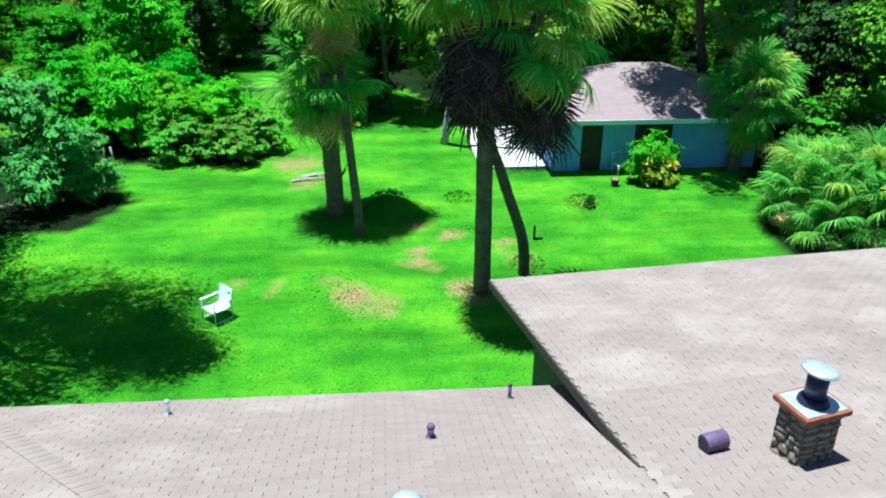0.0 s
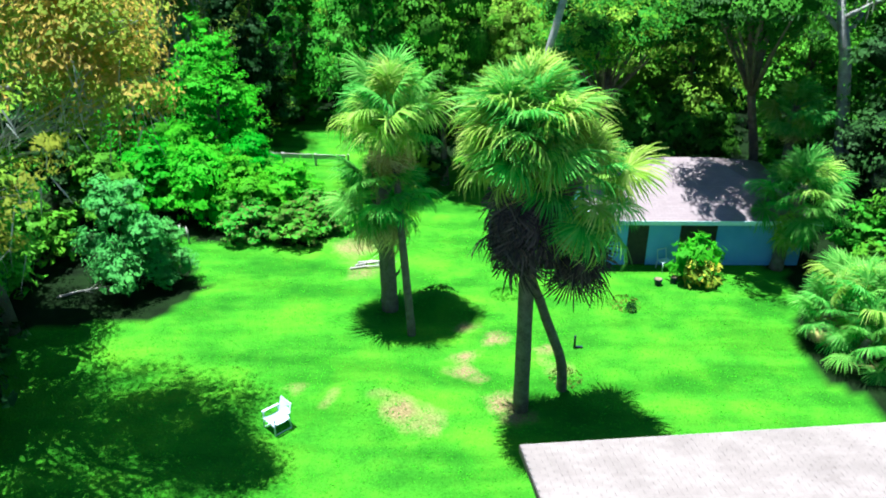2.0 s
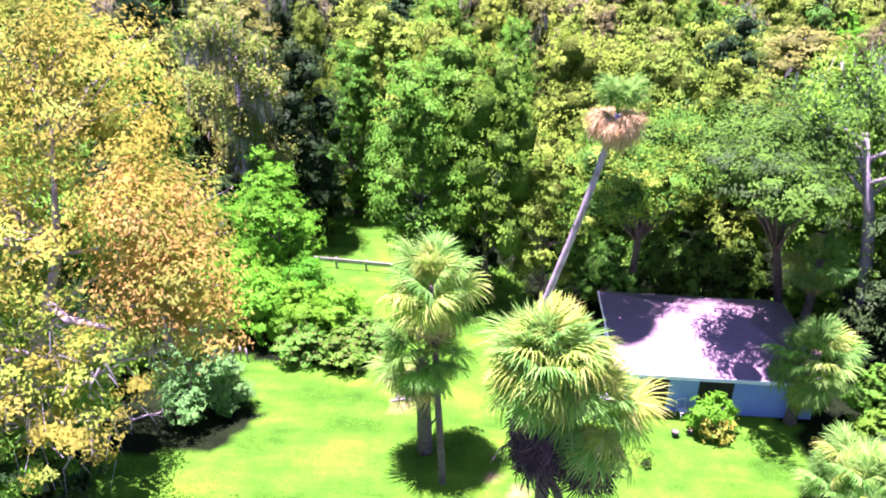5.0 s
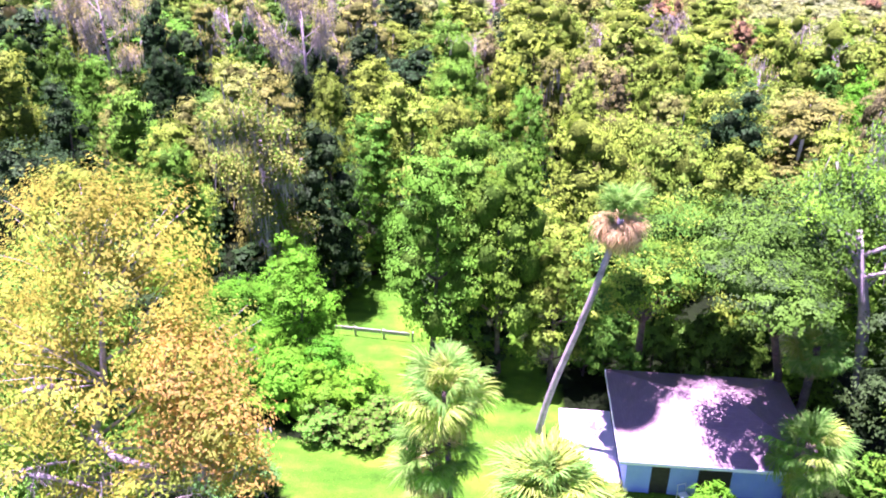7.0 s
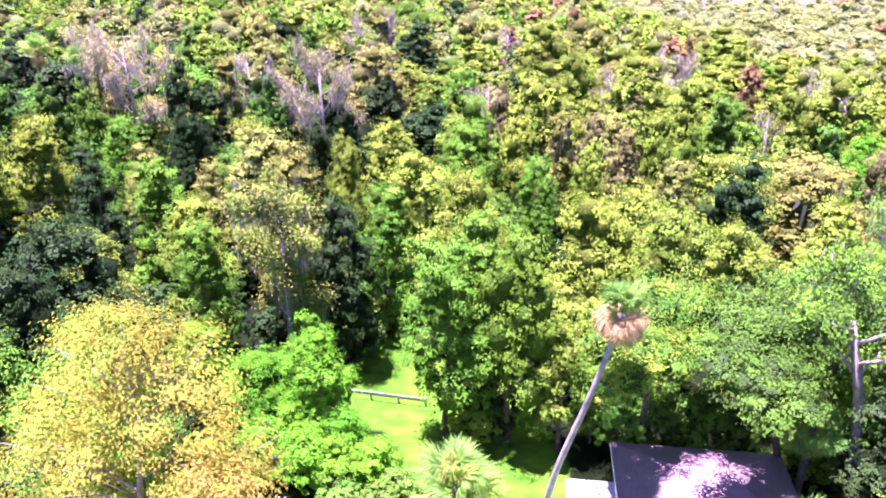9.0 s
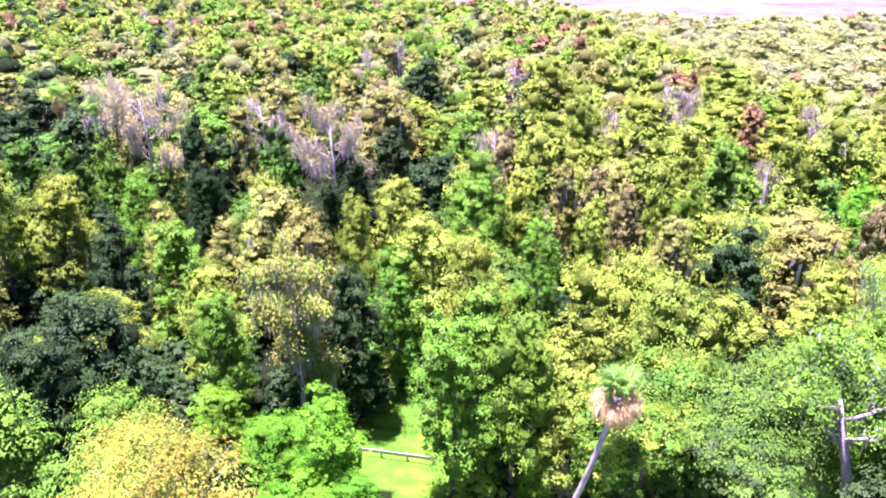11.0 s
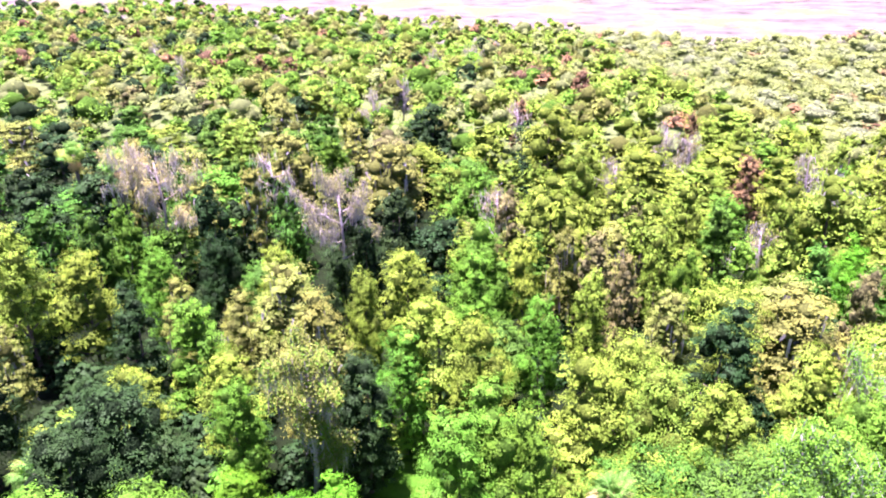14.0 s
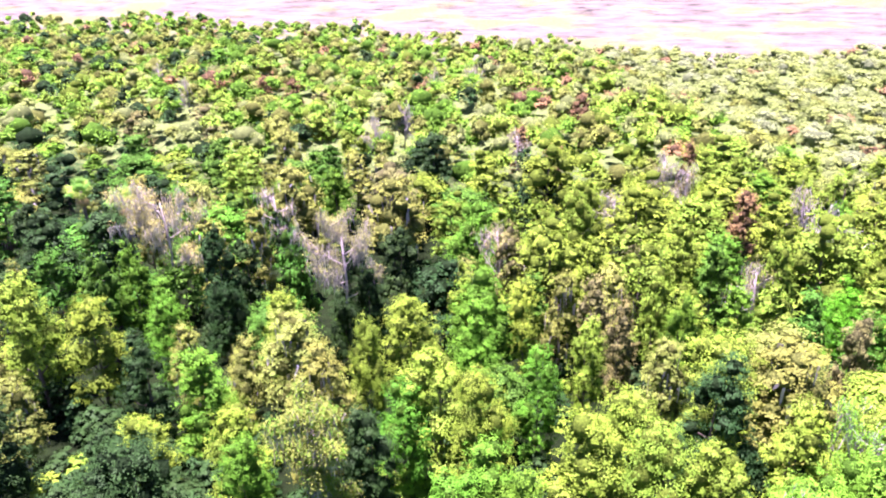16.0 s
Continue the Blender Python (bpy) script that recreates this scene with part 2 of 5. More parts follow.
def ground_mat():
    m, n, l, b = mat_base("ground_cover", 0.95, 0, 0.1)
    def attr(name):
        a = n.new("ShaderNodeAttribute")
        a.attribute_name = name
        return a.outputs["Fac"]
    big = noise_at(n, l, 0.3, 6)
    med = noise_at(n, l, 1.1, 6)
    fine = noise_at(n, l, 14, 4)
    grass = ramp(n, l, med, [(0.3, (0.03, 0.13, 0.005)), (0.5, (0.06, 0.235, 0.008)), (0.7, (0.11, 0.32, 0.013))])
    grass = mix(n, l, 0.42, grass, ramp(n, l, big, [(0.4, (0.016, 0.1, 0.004)), (0.5, (0.055, 0.24, 0.008)), (0.6, (0.15, 0.38, 0.013))]))
    grass = mix(n, l, 0.35, grass, ramp(n, l, fine, [(0.3, (0.012, 0.1, 0.004)), (0.7, (0.08, 0.36, 0.02))]))
    tcs = n.new("ShaderNodeTexCoord")
    ms = n.new("ShaderNodeMapping")
    ms.inputs["Rotation"].default_value, ms.inputs["Scale"].default_value = (0, 0, radians(-38)), (0.16, 0.75, 1)
    l.new(tcs.outputs["Object"], ms.inputs["Vector"])
    streak = n.new("ShaderNodeTexNoise")
    streak.inputs["Scale"].default_value, streak.inputs["Detail"].default_value = 1.0, 5
    l.new(ms.outputs[0], streak.inputs["Vector"])
    grass = mix(n, l, 0.75, grass, ramp(n, l, streak.outputs["Fac"], [(0.38, (0.5, 0.62, 0.5)), (0.52, (1, 1, 1)), (0.66, (1.35, 1.15, 1))]), "MULTIPLY")
    soil = ramp(n, l, fine, [(0.3, (0.15, 0.115, 0.045)), (0.7, (0.34, 0.265, 0.12))])
    # woodland floor nearly black: the trees' shade is put into its colour
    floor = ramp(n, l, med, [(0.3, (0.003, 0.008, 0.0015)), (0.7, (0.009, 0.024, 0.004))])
    # marsh: pale dry sedge with long dark pools and stains
    tc = n.new("ShaderNodeTexCoord")
    mp = n.new("ShaderNodeMapping")
    mp.inputs["Scale"].default_value = (0.1, 0.15, 1)
    l.new(tc.outputs["Object"], mp.inputs["Vector"])
    st = n.new("ShaderNodeTexNoise")
    st.inputs["Scale"].default_value, st.inputs["Detail"].default_value, st.inputs["Roughness"].default_value = 1.0, 8, 0.65
    l.new(mp.outputs[0], st.inputs["Vector"])
    marsh = ramp(n, l, st.outputs["Fac"], [(0.34, (0.04, 0.045, 0.04)), (0.4, (0.11, 0.115, 0.085)), (0.5, (0.165, 0.16, 0.135)), (0.7, (0.2, 0.19, 0.168))])
    mp2 = n.new("ShaderNodeMapping")
    mp2.inputs["Scale"].default_value = (0.05, 0.22, 1)
    l.new(tc.outputs["Object"], mp2.inputs["Vector"])
    reed = n.new("ShaderNodeTexNoise")
    reed.inputs["Scale"].default_value, reed.inputs["Detail"].default_value, reed.inputs["Roughness"].default_value = 1.0, 9, 0.75
    l.new(mp2.outputs[0], reed.inputs["Vector"])
    marsh = mix(n, l, 1.0, marsh, ramp(n, l, reed.outputs["Fac"], [(0.36, (0.35, 0.36, 0.33)), (0.46, (0.72, 0.7, 0.66)), (0.6, (0.95, 0.9, 0.88))]), "MULTIPLY")
    sedge = noise_at(n, l, 0.035, 5)
    marsh = mix(n, l, ramp(n, l, sedge, [(0.5, (0, 0, 0)), (0.6, (1, 1, 1))]), marsh, ramp(n, l, med, [(0.3, (0.1, 0.12, 0.04)), (0.7, (0.17, 0.19, 0.075))]))
    bare = n.new("ShaderNodeMath")
    bare.operation = "MULTIPLY_ADD"
    l.new(attr("bare"), bare.inputs[0])
    bare.inputs[1].default_value = 2.6
    nb = n.new("ShaderNodeMath")
    nb.operation, nb.inputs[1].default_value = "MULTIPLY_ADD", 1.8
    l.new(med, nb.inputs[0])
    nb.inputs[2].default_value = -1.3
    l.new(nb.outputs[0], bare.inputs[2])
    bare.use_clamp = True
    lawn = mix(n, l, bare.outputs[0], grass, soil)
    scrub = ramp(n, l, med, [(0.3, (0.06, 0.11, 0.03)), (0.7, (0.14, 0.21, 0.06))])
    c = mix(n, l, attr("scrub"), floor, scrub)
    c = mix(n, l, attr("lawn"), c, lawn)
    c = mix(n, l, attr("marsh"), c, marsh)
    l.new(c, b.inputs["Base Color"])
    bump(n, l, b, fine, 0.9, 0.08)
    return m


GROUND = ground_mat()

# ---- mesh helpers ----


def part(name, bm, material, parent, label=""):
    me = bpy.data.meshes.new(name)
    bm.to_mesh(me)
    bm.free()
    me.materials.append(material)
    ob = new(name, me)
    ob.parent = parent
    return tagged(ob, label) if label else ob


def thing(name, at, label, category, group="", kind=""):
    ob = new(name)
    ob.matrix_basis = at
    return tagged(ob, label, category, group, kind)


def box(bm, lo, hi, bevel=0.0):
    r = bmesh.ops.create_cube(bm, size=1)
    for v in r["verts"]:
        v.co = Vector([lo[i] + (v.co[i] + 0.5) * (hi[i] - lo[i]) for i in range(3)])
    if bevel:
        es = list({e for v in r["verts"] for e in v.link_edges})
        bmesh.ops.bevel(bm, geom=es, offset=bevel, segments=2, affect="EDGES", profile=0.7)
    return bm


def tube(bm, pts, radii, sides=7, cap=True):
    """A tapered tube along points."""
    rings, up = [], Vector((0.13, 0.21, 1)).normalized()
    pts = [Vector(p) for p in pts]
    for i, p in enumerate(pts):
        d = (pts[min(i + 1, len(pts) - 1)] - pts[max(i - 1, 0)]).normalized()
        a = d.cross(up if abs(d.z) < 0.9 else Vector((1, 0.1, 0))).normalized()
        b = d.cross(a)
        rings.append([bm.verts.new(p + (a * math.cos(k * math.tau / sides) + b * math.sin(k * math.tau / sides)) * radii[i]) for k in range(sides)])
    for r, s in zip(rings, rings[1:]):
        for k in range(sides):
            bm.faces.new((r[k], r[(k + 1) % sides], s[(k + 1) % sides], s[k])).smooth = True
    if cap:
        bm.faces.new(rings[-1])
        bm.faces.new(rings[0][::-1])
    return bm


def mesh_of(name, verts, faces, material):
    me = bpy.data.meshes.new(name)
    me.from_pydata(verts, [], faces)
    me.materials.append(material)
    return me


LAST_NORMALS = []


def soften(me, normals):
    """Shade leaves as the rounded mass that they make up."""
    me.polygons.foreach_set("use_smooth", [True] * len(me.polygons))
    normals = normals / (np.linalg.norm(normals, axis=1)[:, None] + 1e-9)
    me.normals_split_custom_set_from_vertices(normals.tolist())
    return me


def leaves(rng, centres, outward, length, width, lift=0.7, up=0.62):
    """Pointed leaf sprays at the given places; returns vertices and faces as arrays."""
    n = len(centres)
    nrm = outward + rng.normal(0, 0.28, (n, 3)) + np.array([0, 0, lift * 0.7])
    nrm /= np.linalg.norm(nrm, axis=1)[:, None] + 1e-9
    t = np.cross(nrm, rng.normal(0, 1, (n, 3)))
    t /= np.linalg.norm(t, axis=1)[:, None] + 1e-9
    s = np.cross(nrm, t)
    ll = (length * rng.uniform(0.65, 1.3, n))[:, None]
    ww = (width * rng.uniform(0.65, 1.3, n))[:, None]
    v = np.stack([centres - t * ll * 0.4 + s * ww / 2, centres - t * ll * 0.4 - s * ww / 2, centres + t * ll * 0.6], 1)
    LAST_NORMALS[:] = [(0.75 * outward + 0.12 * nrm + np.array([0, 0, up])).repeat(3, axis=0)]
    return v.reshape(-1, 3), np.arange(3 * n).reshape(n, 3)


def lobes_of(rng, radius, height, count):
    """Boughs of a crown as balls: an uneven heap."""
    out = []
    for i in range(count):
        u = (i + 0.5) / count
        a = i * 2.4 + rng.uniform(-0.5, 0.5)
        z = height * (0.12 + 0.8 * u) + rng.uniform(-0.06, 0.06) * height
        prof = max(0.15, 1 - u ** 1.7) ** 0.6 * (0.8 + 0.2 * min(1, u * 5))
        rr = radius * prof * rng.uniform(0.45, 0.75)
        r = radius * rng.uniform(0.27, 0.46) * (0.75 + 0.25 * prof)
        out.append((math.cos(a) * rr, math.sin(a) * rr, z, r))
    return out


def crown_points(rng, lobes, count, flat=0.8, per=14, spread=0.2, reach=1.08, tier=0.6):
    """Places in small clumps on the outer shell of the boughs, and their outward way."""
    L = np.array(lobes)
    area = L[:, 3] ** 2
    k = max(6, count // per)
    bough = rng.choice(len(L), k, p=area / area.sum())
    cd = rng.normal(0, 1, (k, 3))
    cd[:, 2] = cd[:, 2] * 0.85 + 0.3
    cd /= np.linalg.norm(cd, axis=1)[:, None]
    cc = L[bough, :3] + cd * (L[bough, 3] * rng.uniform(0.8, reach, k))[:, None] * np.array([1, 1, flat])
    pick = rng.integers(0, k, count)
    d = rng.normal(0, 1, (count, 3))
    d /= np.linalg.norm(d, axis=1)[:, None]
    size = (L[bough, 3] * spread * 2 * rng.uniform(0.6, 1.3, k))[pick]
    p = cc[pick] + d * (size * rng.uniform(0.3, 1.0, count))[:, None] * np.array([1, 1, tier])
    out = d * 0.3 + cd[pick] * 0.8
    return p, out / (np.linalg.norm(out, axis=1)[:, None] + 1e-9)


def ball(detail):
    bm = bmesh.new()
    bmesh.ops.create_icosphere(bm, subdivisions=detail, radius=1)
    v, f = np.array([tuple(q.co) for q in bm.verts]), np.array([[q.index for q in p.verts] for p in bm.faces])
    bm.free()
    return v, f


BALLS = {1: ball(1), 2: ball(2)}


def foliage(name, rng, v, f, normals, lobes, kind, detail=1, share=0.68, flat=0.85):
    """One mesh of outer leaves and, inside each bough, an added uneven inner mass, shade-dark in colour, that keeps the
    light out.
    """
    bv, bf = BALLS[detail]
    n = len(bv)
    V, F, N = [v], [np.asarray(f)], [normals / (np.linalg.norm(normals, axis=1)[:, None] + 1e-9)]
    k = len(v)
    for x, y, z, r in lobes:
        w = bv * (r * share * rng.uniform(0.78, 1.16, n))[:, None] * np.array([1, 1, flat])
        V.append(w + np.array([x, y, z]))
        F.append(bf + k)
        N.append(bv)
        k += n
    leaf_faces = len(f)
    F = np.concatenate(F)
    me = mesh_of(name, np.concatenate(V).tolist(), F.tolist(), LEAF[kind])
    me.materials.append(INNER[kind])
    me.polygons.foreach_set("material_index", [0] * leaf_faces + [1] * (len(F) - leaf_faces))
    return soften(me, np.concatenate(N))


def crown_mesh(name, seed, radius, height, boughs, count, size, kind, up=0.62):
    rng = np.random.default_rng(seed)
    lobes = lobes_of(rng, radius, height, boughs)
    p, d = crown_points(rng, lobes, count, 0.8, 18 if size < 0.2 else 9, 0.22, 1.32, 0.38)
    v, f = leaves(rng, p, d, size, size * 0.7, 0.7, up)
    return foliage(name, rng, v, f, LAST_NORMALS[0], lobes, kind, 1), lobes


def limbs_mesh(name, lobes, base_z, girth, bend, seed, material):
    """A trunk with limbs that reach into the boughs; the crown starts at base_z."""
    rng = random.Random(seed)
    bm = bmesh.new()
    top = max(b[2] for b in lobes) * 0.75 + base_z
    line = [(bend * math.sin(k / 5 * 2.2) * 0.6, bend * (k / 5) ** 2, top * k / 5) for k in range(6)]
    tube(bm, [(0, 0, -0.2)] + line[1:], [girth * 1.5] + [girth * (1 - 0.15 * k) for k in range(1, 6)], 8)
    for x, y, z, r in lobes[:9]:
        h = max(base_z * 0.6, min(top * 0.92, base_z + z - math.hypot(x, y) * 0.6))
        k = h / top
        s = Vector((bend * math.sin(k * 2.2) * 0.6, bend * k * k, h))
        e = Vector((x, y, base_z + z))
        m = s.lerp(e, 0.5) + Vector((rng.uniform(-0.3, 0.3), rng.uniform(-0.3, 0.3), rng.uniform(-0.5, 0.1)))
        tube(bm, [s, m, e], [girth * 0.42, girth * 0.28, girth * 0.08], 5)
    me = bpy.data.meshes.new(name)
    bm.to_mesh(me)
    bm.free()
    me.materials.append(material)
    return me


def make_tree(seed, kind, radius, height, base_z, label, boughs=14, count=2600, size=0.42, girth=0.22, bend=0.3, bark=BARK, category="tree", name="broadleaf_tree", moss=0):
    """A broadleaf tree at the origin: trunk with limbs, and a crown that is radius wide and height tall above base_z."""
    t = thing(name, pose(0, 0, 0), label, category)
    cm, lobes = crown_mesh("crown", seed, radius, height, boughs, count, size, kind, 1.2 if kind in ("bright", "silver", "brown") else 0.9)
    tr = new("trunk", limbs_mesh("trunk", lobes, base_z, girth, bend, seed, bark))
    cr = new("crown", cm)
    cr.location.z = base_z
    tr.parent = cr.parent = t
    if moss:
        mo = tagged(new("moss", moss_mesh(seed, lobes, moss)), "grey hanging moss", kind="stuff")
        mo.location.z = base_z
        mo.parent = t
    return t


def moss_mesh(seed, lobes, count):
    """Grey strands that hang from the boughs."""
    rng = np.random.default_rng(seed + 900)
    L = np.array(lobes)
    pick = rng.integers(0, len(L), count)
    a = rng.uniform(0, math.tau, count)
    rr = L[pick, 3] * rng.uniform(0.4, 1.0, count)
    p = np.stack([L[pick, 0] + np.cos(a) * rr, L[pick, 1] + np.sin(a) * rr, L[pick, 2] - L[pick, 3] * rng.uniform(-0.2, 0.7, count)], 1)
    ln = rng.uniform(0.5, 2.2, count)
    w = rng.uniform(0.05, 0.16, count)
    yaw = rng.uniform(0, math.pi, count)
    s = np.stack([np.cos(yaw), np.sin(yaw), 0 * yaw], 1) * w[:, None]
    sway = rng.normal(0, 0.12, (count, 3)) * [1, 1, 0]
    down = np.stack([0 * ln, 0 * ln, -ln], 1)
    v = np.stack([p - s, p + s, p + s * 0.9 + down * 0.55 + sway, p + down + sway * 1.6, p - s * 0.9 + down * 0.6 + sway], 1).reshape(-1, 3)
    return mesh_of("moss", v.tolist(), np.arange(5 * count).reshape(count, 5).tolist(), MOSS)


# ---- ground ----
LAWN = [(-16, 16), (-15, 25.5), (-9.5, 26.6), (-9, 29), (-12, 33.8), (-4.6, 32.6), (-4.5, 36), (-5.5, 39), (-10.8, 43), (-11.5, 55), (-4.5, 55), (-3.5, 45), (2, 45), (4.5, 40), (5, 31.6), (7.3, 31.4), (15.2, 31.3), (15.5, 27.5), (14.2, 26.4), (13.6, 23.5), (15, 20), (15, 15), (15, -30), (-16, -30)]


def inside(poly, x, y):
    c = False
    for (x0, y0), (x1, y1) in zip(poly, poly[1:] + poly[:1]):
        if (y0 > y) != (y1 > y) and x < (x1 - x0) * (y - y0) / (y1 - y0) + x0:
            c = not c
    return c


BARE = [(-0.6, 20.55, 0.75, 0.55), (0.2, 20.25, 0.7, 0.5), (-2.95, 21.2, 0.5, 0.5), (-4.2, 22.0, 0.5, 0.3), (-1.5, 21.0, 0.5, 0.35), (-3.2, 32.8, 1.1, 0.6), (-2.5, 30.4, 0.8, 0.5), (1.65, 26.05, 0.4, 0.6), (2.65, 25.2, 0.55, 0.6), (4.5, 24.45, 0.5, 0.5), (1.4, 23.8, 0.45, 0.7), (1.45, 22.9, 0.5, 0.65), (3.7, 23.35, 0.35, 0.5), (2.1, 22.5, 0.4, 0.5), (2.65, 21.2, 0.6, 0.7), (4.8, 23.2, 0.45, 0.6), (3.0, 20.6, 0.6, 0.6)]


def marsh_edge(x):
    """Where the woods end and the marsh begins."""
    return 221 + 25 * min(1, max(0, (-30 - x) / 75)) + 4 * math.sin(x * 0.09) + 2.5 * math.sin(x * 0.23)


def hill(x, y):
    z = 0.6 * math.exp(-(((x + 1.6) / 1.5) ** 2 + ((y - 21.3) / 1.1) ** 2))
    z += 0.55 * math.exp(-(((x - 0.55) / 0.8) ** 2 + ((y - 27.7) / 0.7) ** 2))
    if abs(x) < 80 and y < 90:
        z += 0.05 * noise.noise((x * 0.25, y * 0.25, 0)) * (0 if (6 < x < 18 and 29 < y < 40) else 1)
    return z


def axis(lo, hi, fine_lo, fine_hi, step, grow):
    a = list(np.arange(fine_lo, fine_hi + 0.01, step))
    s, v = step, fine_hi
    while v < hi:
        s *= grow
        v += s
        a.append(min(v, hi))
    s, v, left = step, fine_lo, []
    while v > lo:
        s *= grow
        v -= s
        left.append(max(v, lo))
    return left[::-1] + a


def build_ground():
    xs, ys = axis(-4500, 4500, -18, 18, 0.5, 1.13), axis(-3000, 4800, 10, 54, 0.5, 1.1)
    V = [(x, y, hill(x, y)) for y in ys for x in xs]
    n = len(xs)
    F = [(j * n + i, j * n + i + 1, (j + 1) * n + i + 1, (j + 1) * n + i) for j in range(len(ys) - 1) for i in range(n - 1)]
    me = mesh_of("ground", V, F, GROUND)
    lawn, bare, marsh, scrub = [], [], [], []
    for x, y, z in V:
        wx, wy = x + 0.5 * noise.noise((x * 0.9, y * 0.9, 3)), y + 0.5 * noise.noise((x * 0.9, y * 0.9, 7))
        lawn.append(1.0 if inside(LAWN, wx, wy) else 0.0)
        bare.append(max([0] + [s * math.exp(-((x - a) ** 2 + (y - b) ** 2) / r ** 2) for a, b, r, s in BARE]))
        scrub.append(min(1, max(0, (y - 112) / 25)))
        marsh.append(min(1, max(0, (y - marsh_edge(x) + 8) / 10)))
    for nm, val in (("lawn", lawn), ("bare", bare), ("marsh", marsh), ("scrub", scrub)):
        a = me.attributes.new(nm, "FLOAT", "POINT")
        a.data.foreach_set("value", val)
    for p in me.polygons:
        p.use_smooth = True
    return tagged(new("ground", me), "sunlit green lawn with bare patches, woodland floor and pale marsh", "ground", kind="structure")


build_ground()

# ---- house with the two roofs ----


def roof_frame(corner, along, up):
    """Origin at the eave's corner, x along the eave, y up the slope, z out of the roof."""
    x = Vector(along).normalized()
    y = Vector(up)
    y = (y - x * y.dot(x)).normalized()
    z = x.cross(y)
    m = Matrix((x, y, z)).transposed().to_4x4()
    m.translation = corner
    return m


def shingle_mesh(w, h):
    bm = bmesh.new()
    box(bm, (0.003, 0, 0), (w - 0.003, h * 1.12, 0.005))
    for v in bm.verts:
        if v.co.y < 0.01:
            v.co.z += 0.006
    me = bpy.data.meshes.new("shingle")
    bm.to_mesh(me)
    bm.free()
    me.materials.append(SHINGLE)
    return me


house = thing("house", pose(0, 0, 0), "long low house with pale grey shingle roofs", "house")
EAVE_R, RIDGE = Vector((2.41, 14.65, 3.72)), Vector((3.14, 6.6, 5.16))
WIDE_R, WIDE_L = 13.0, 12.15
ALONG_R = Vector((9.58, 0.9, 0)).normalized()
right_m = roof_frame(EAVE_R + ALONG_R * WIDE_R, -ALONG_R, RIDGE - EAVE_R)
left_m = roof_frame(Vector((3.15, 10.7, 3.8)), (-11.75, 0.15, 0), Vector((3.2, 7.1, 5.08)) - Vector((3.2, 10.7, 3.8)))
RUN_R, RUN_L = 9.6, 5.6


def roof_slab(name, m, width, run, parent, label):
    bm = bmesh.new()
    box(bm, (0, 0, -0.13), (width, run, -0.012))
    ob = part(name, bm, FELT, parent, label)
    ob.matrix_basis = m
    return ob


slab_r = roof_slab("roof", right_m, WIDE_R, RUN_R, house, "low-pitched grey shingle roof")
slab_l = roof_slab("roof", left_m, WIDE_L, RUN_L, house, "grey shingle roof with rows of tabs")
bm = bmesh.new()
box(bm, (3.3, -2, 0), (14.5, 14.0, 3.45))
part("wall", bm, HOUSE_WALL, house)
bm = bmesh.new()
box(bm, (-8.4, -2, 0), (3.3, 10.1, 3.5))
part("wall", bm, HOUSE_WALL, house)

# ---- outbuilding ----
HX0, HX1, HY0, HY1 = 7.1, 16.8, 30.7, 38.4


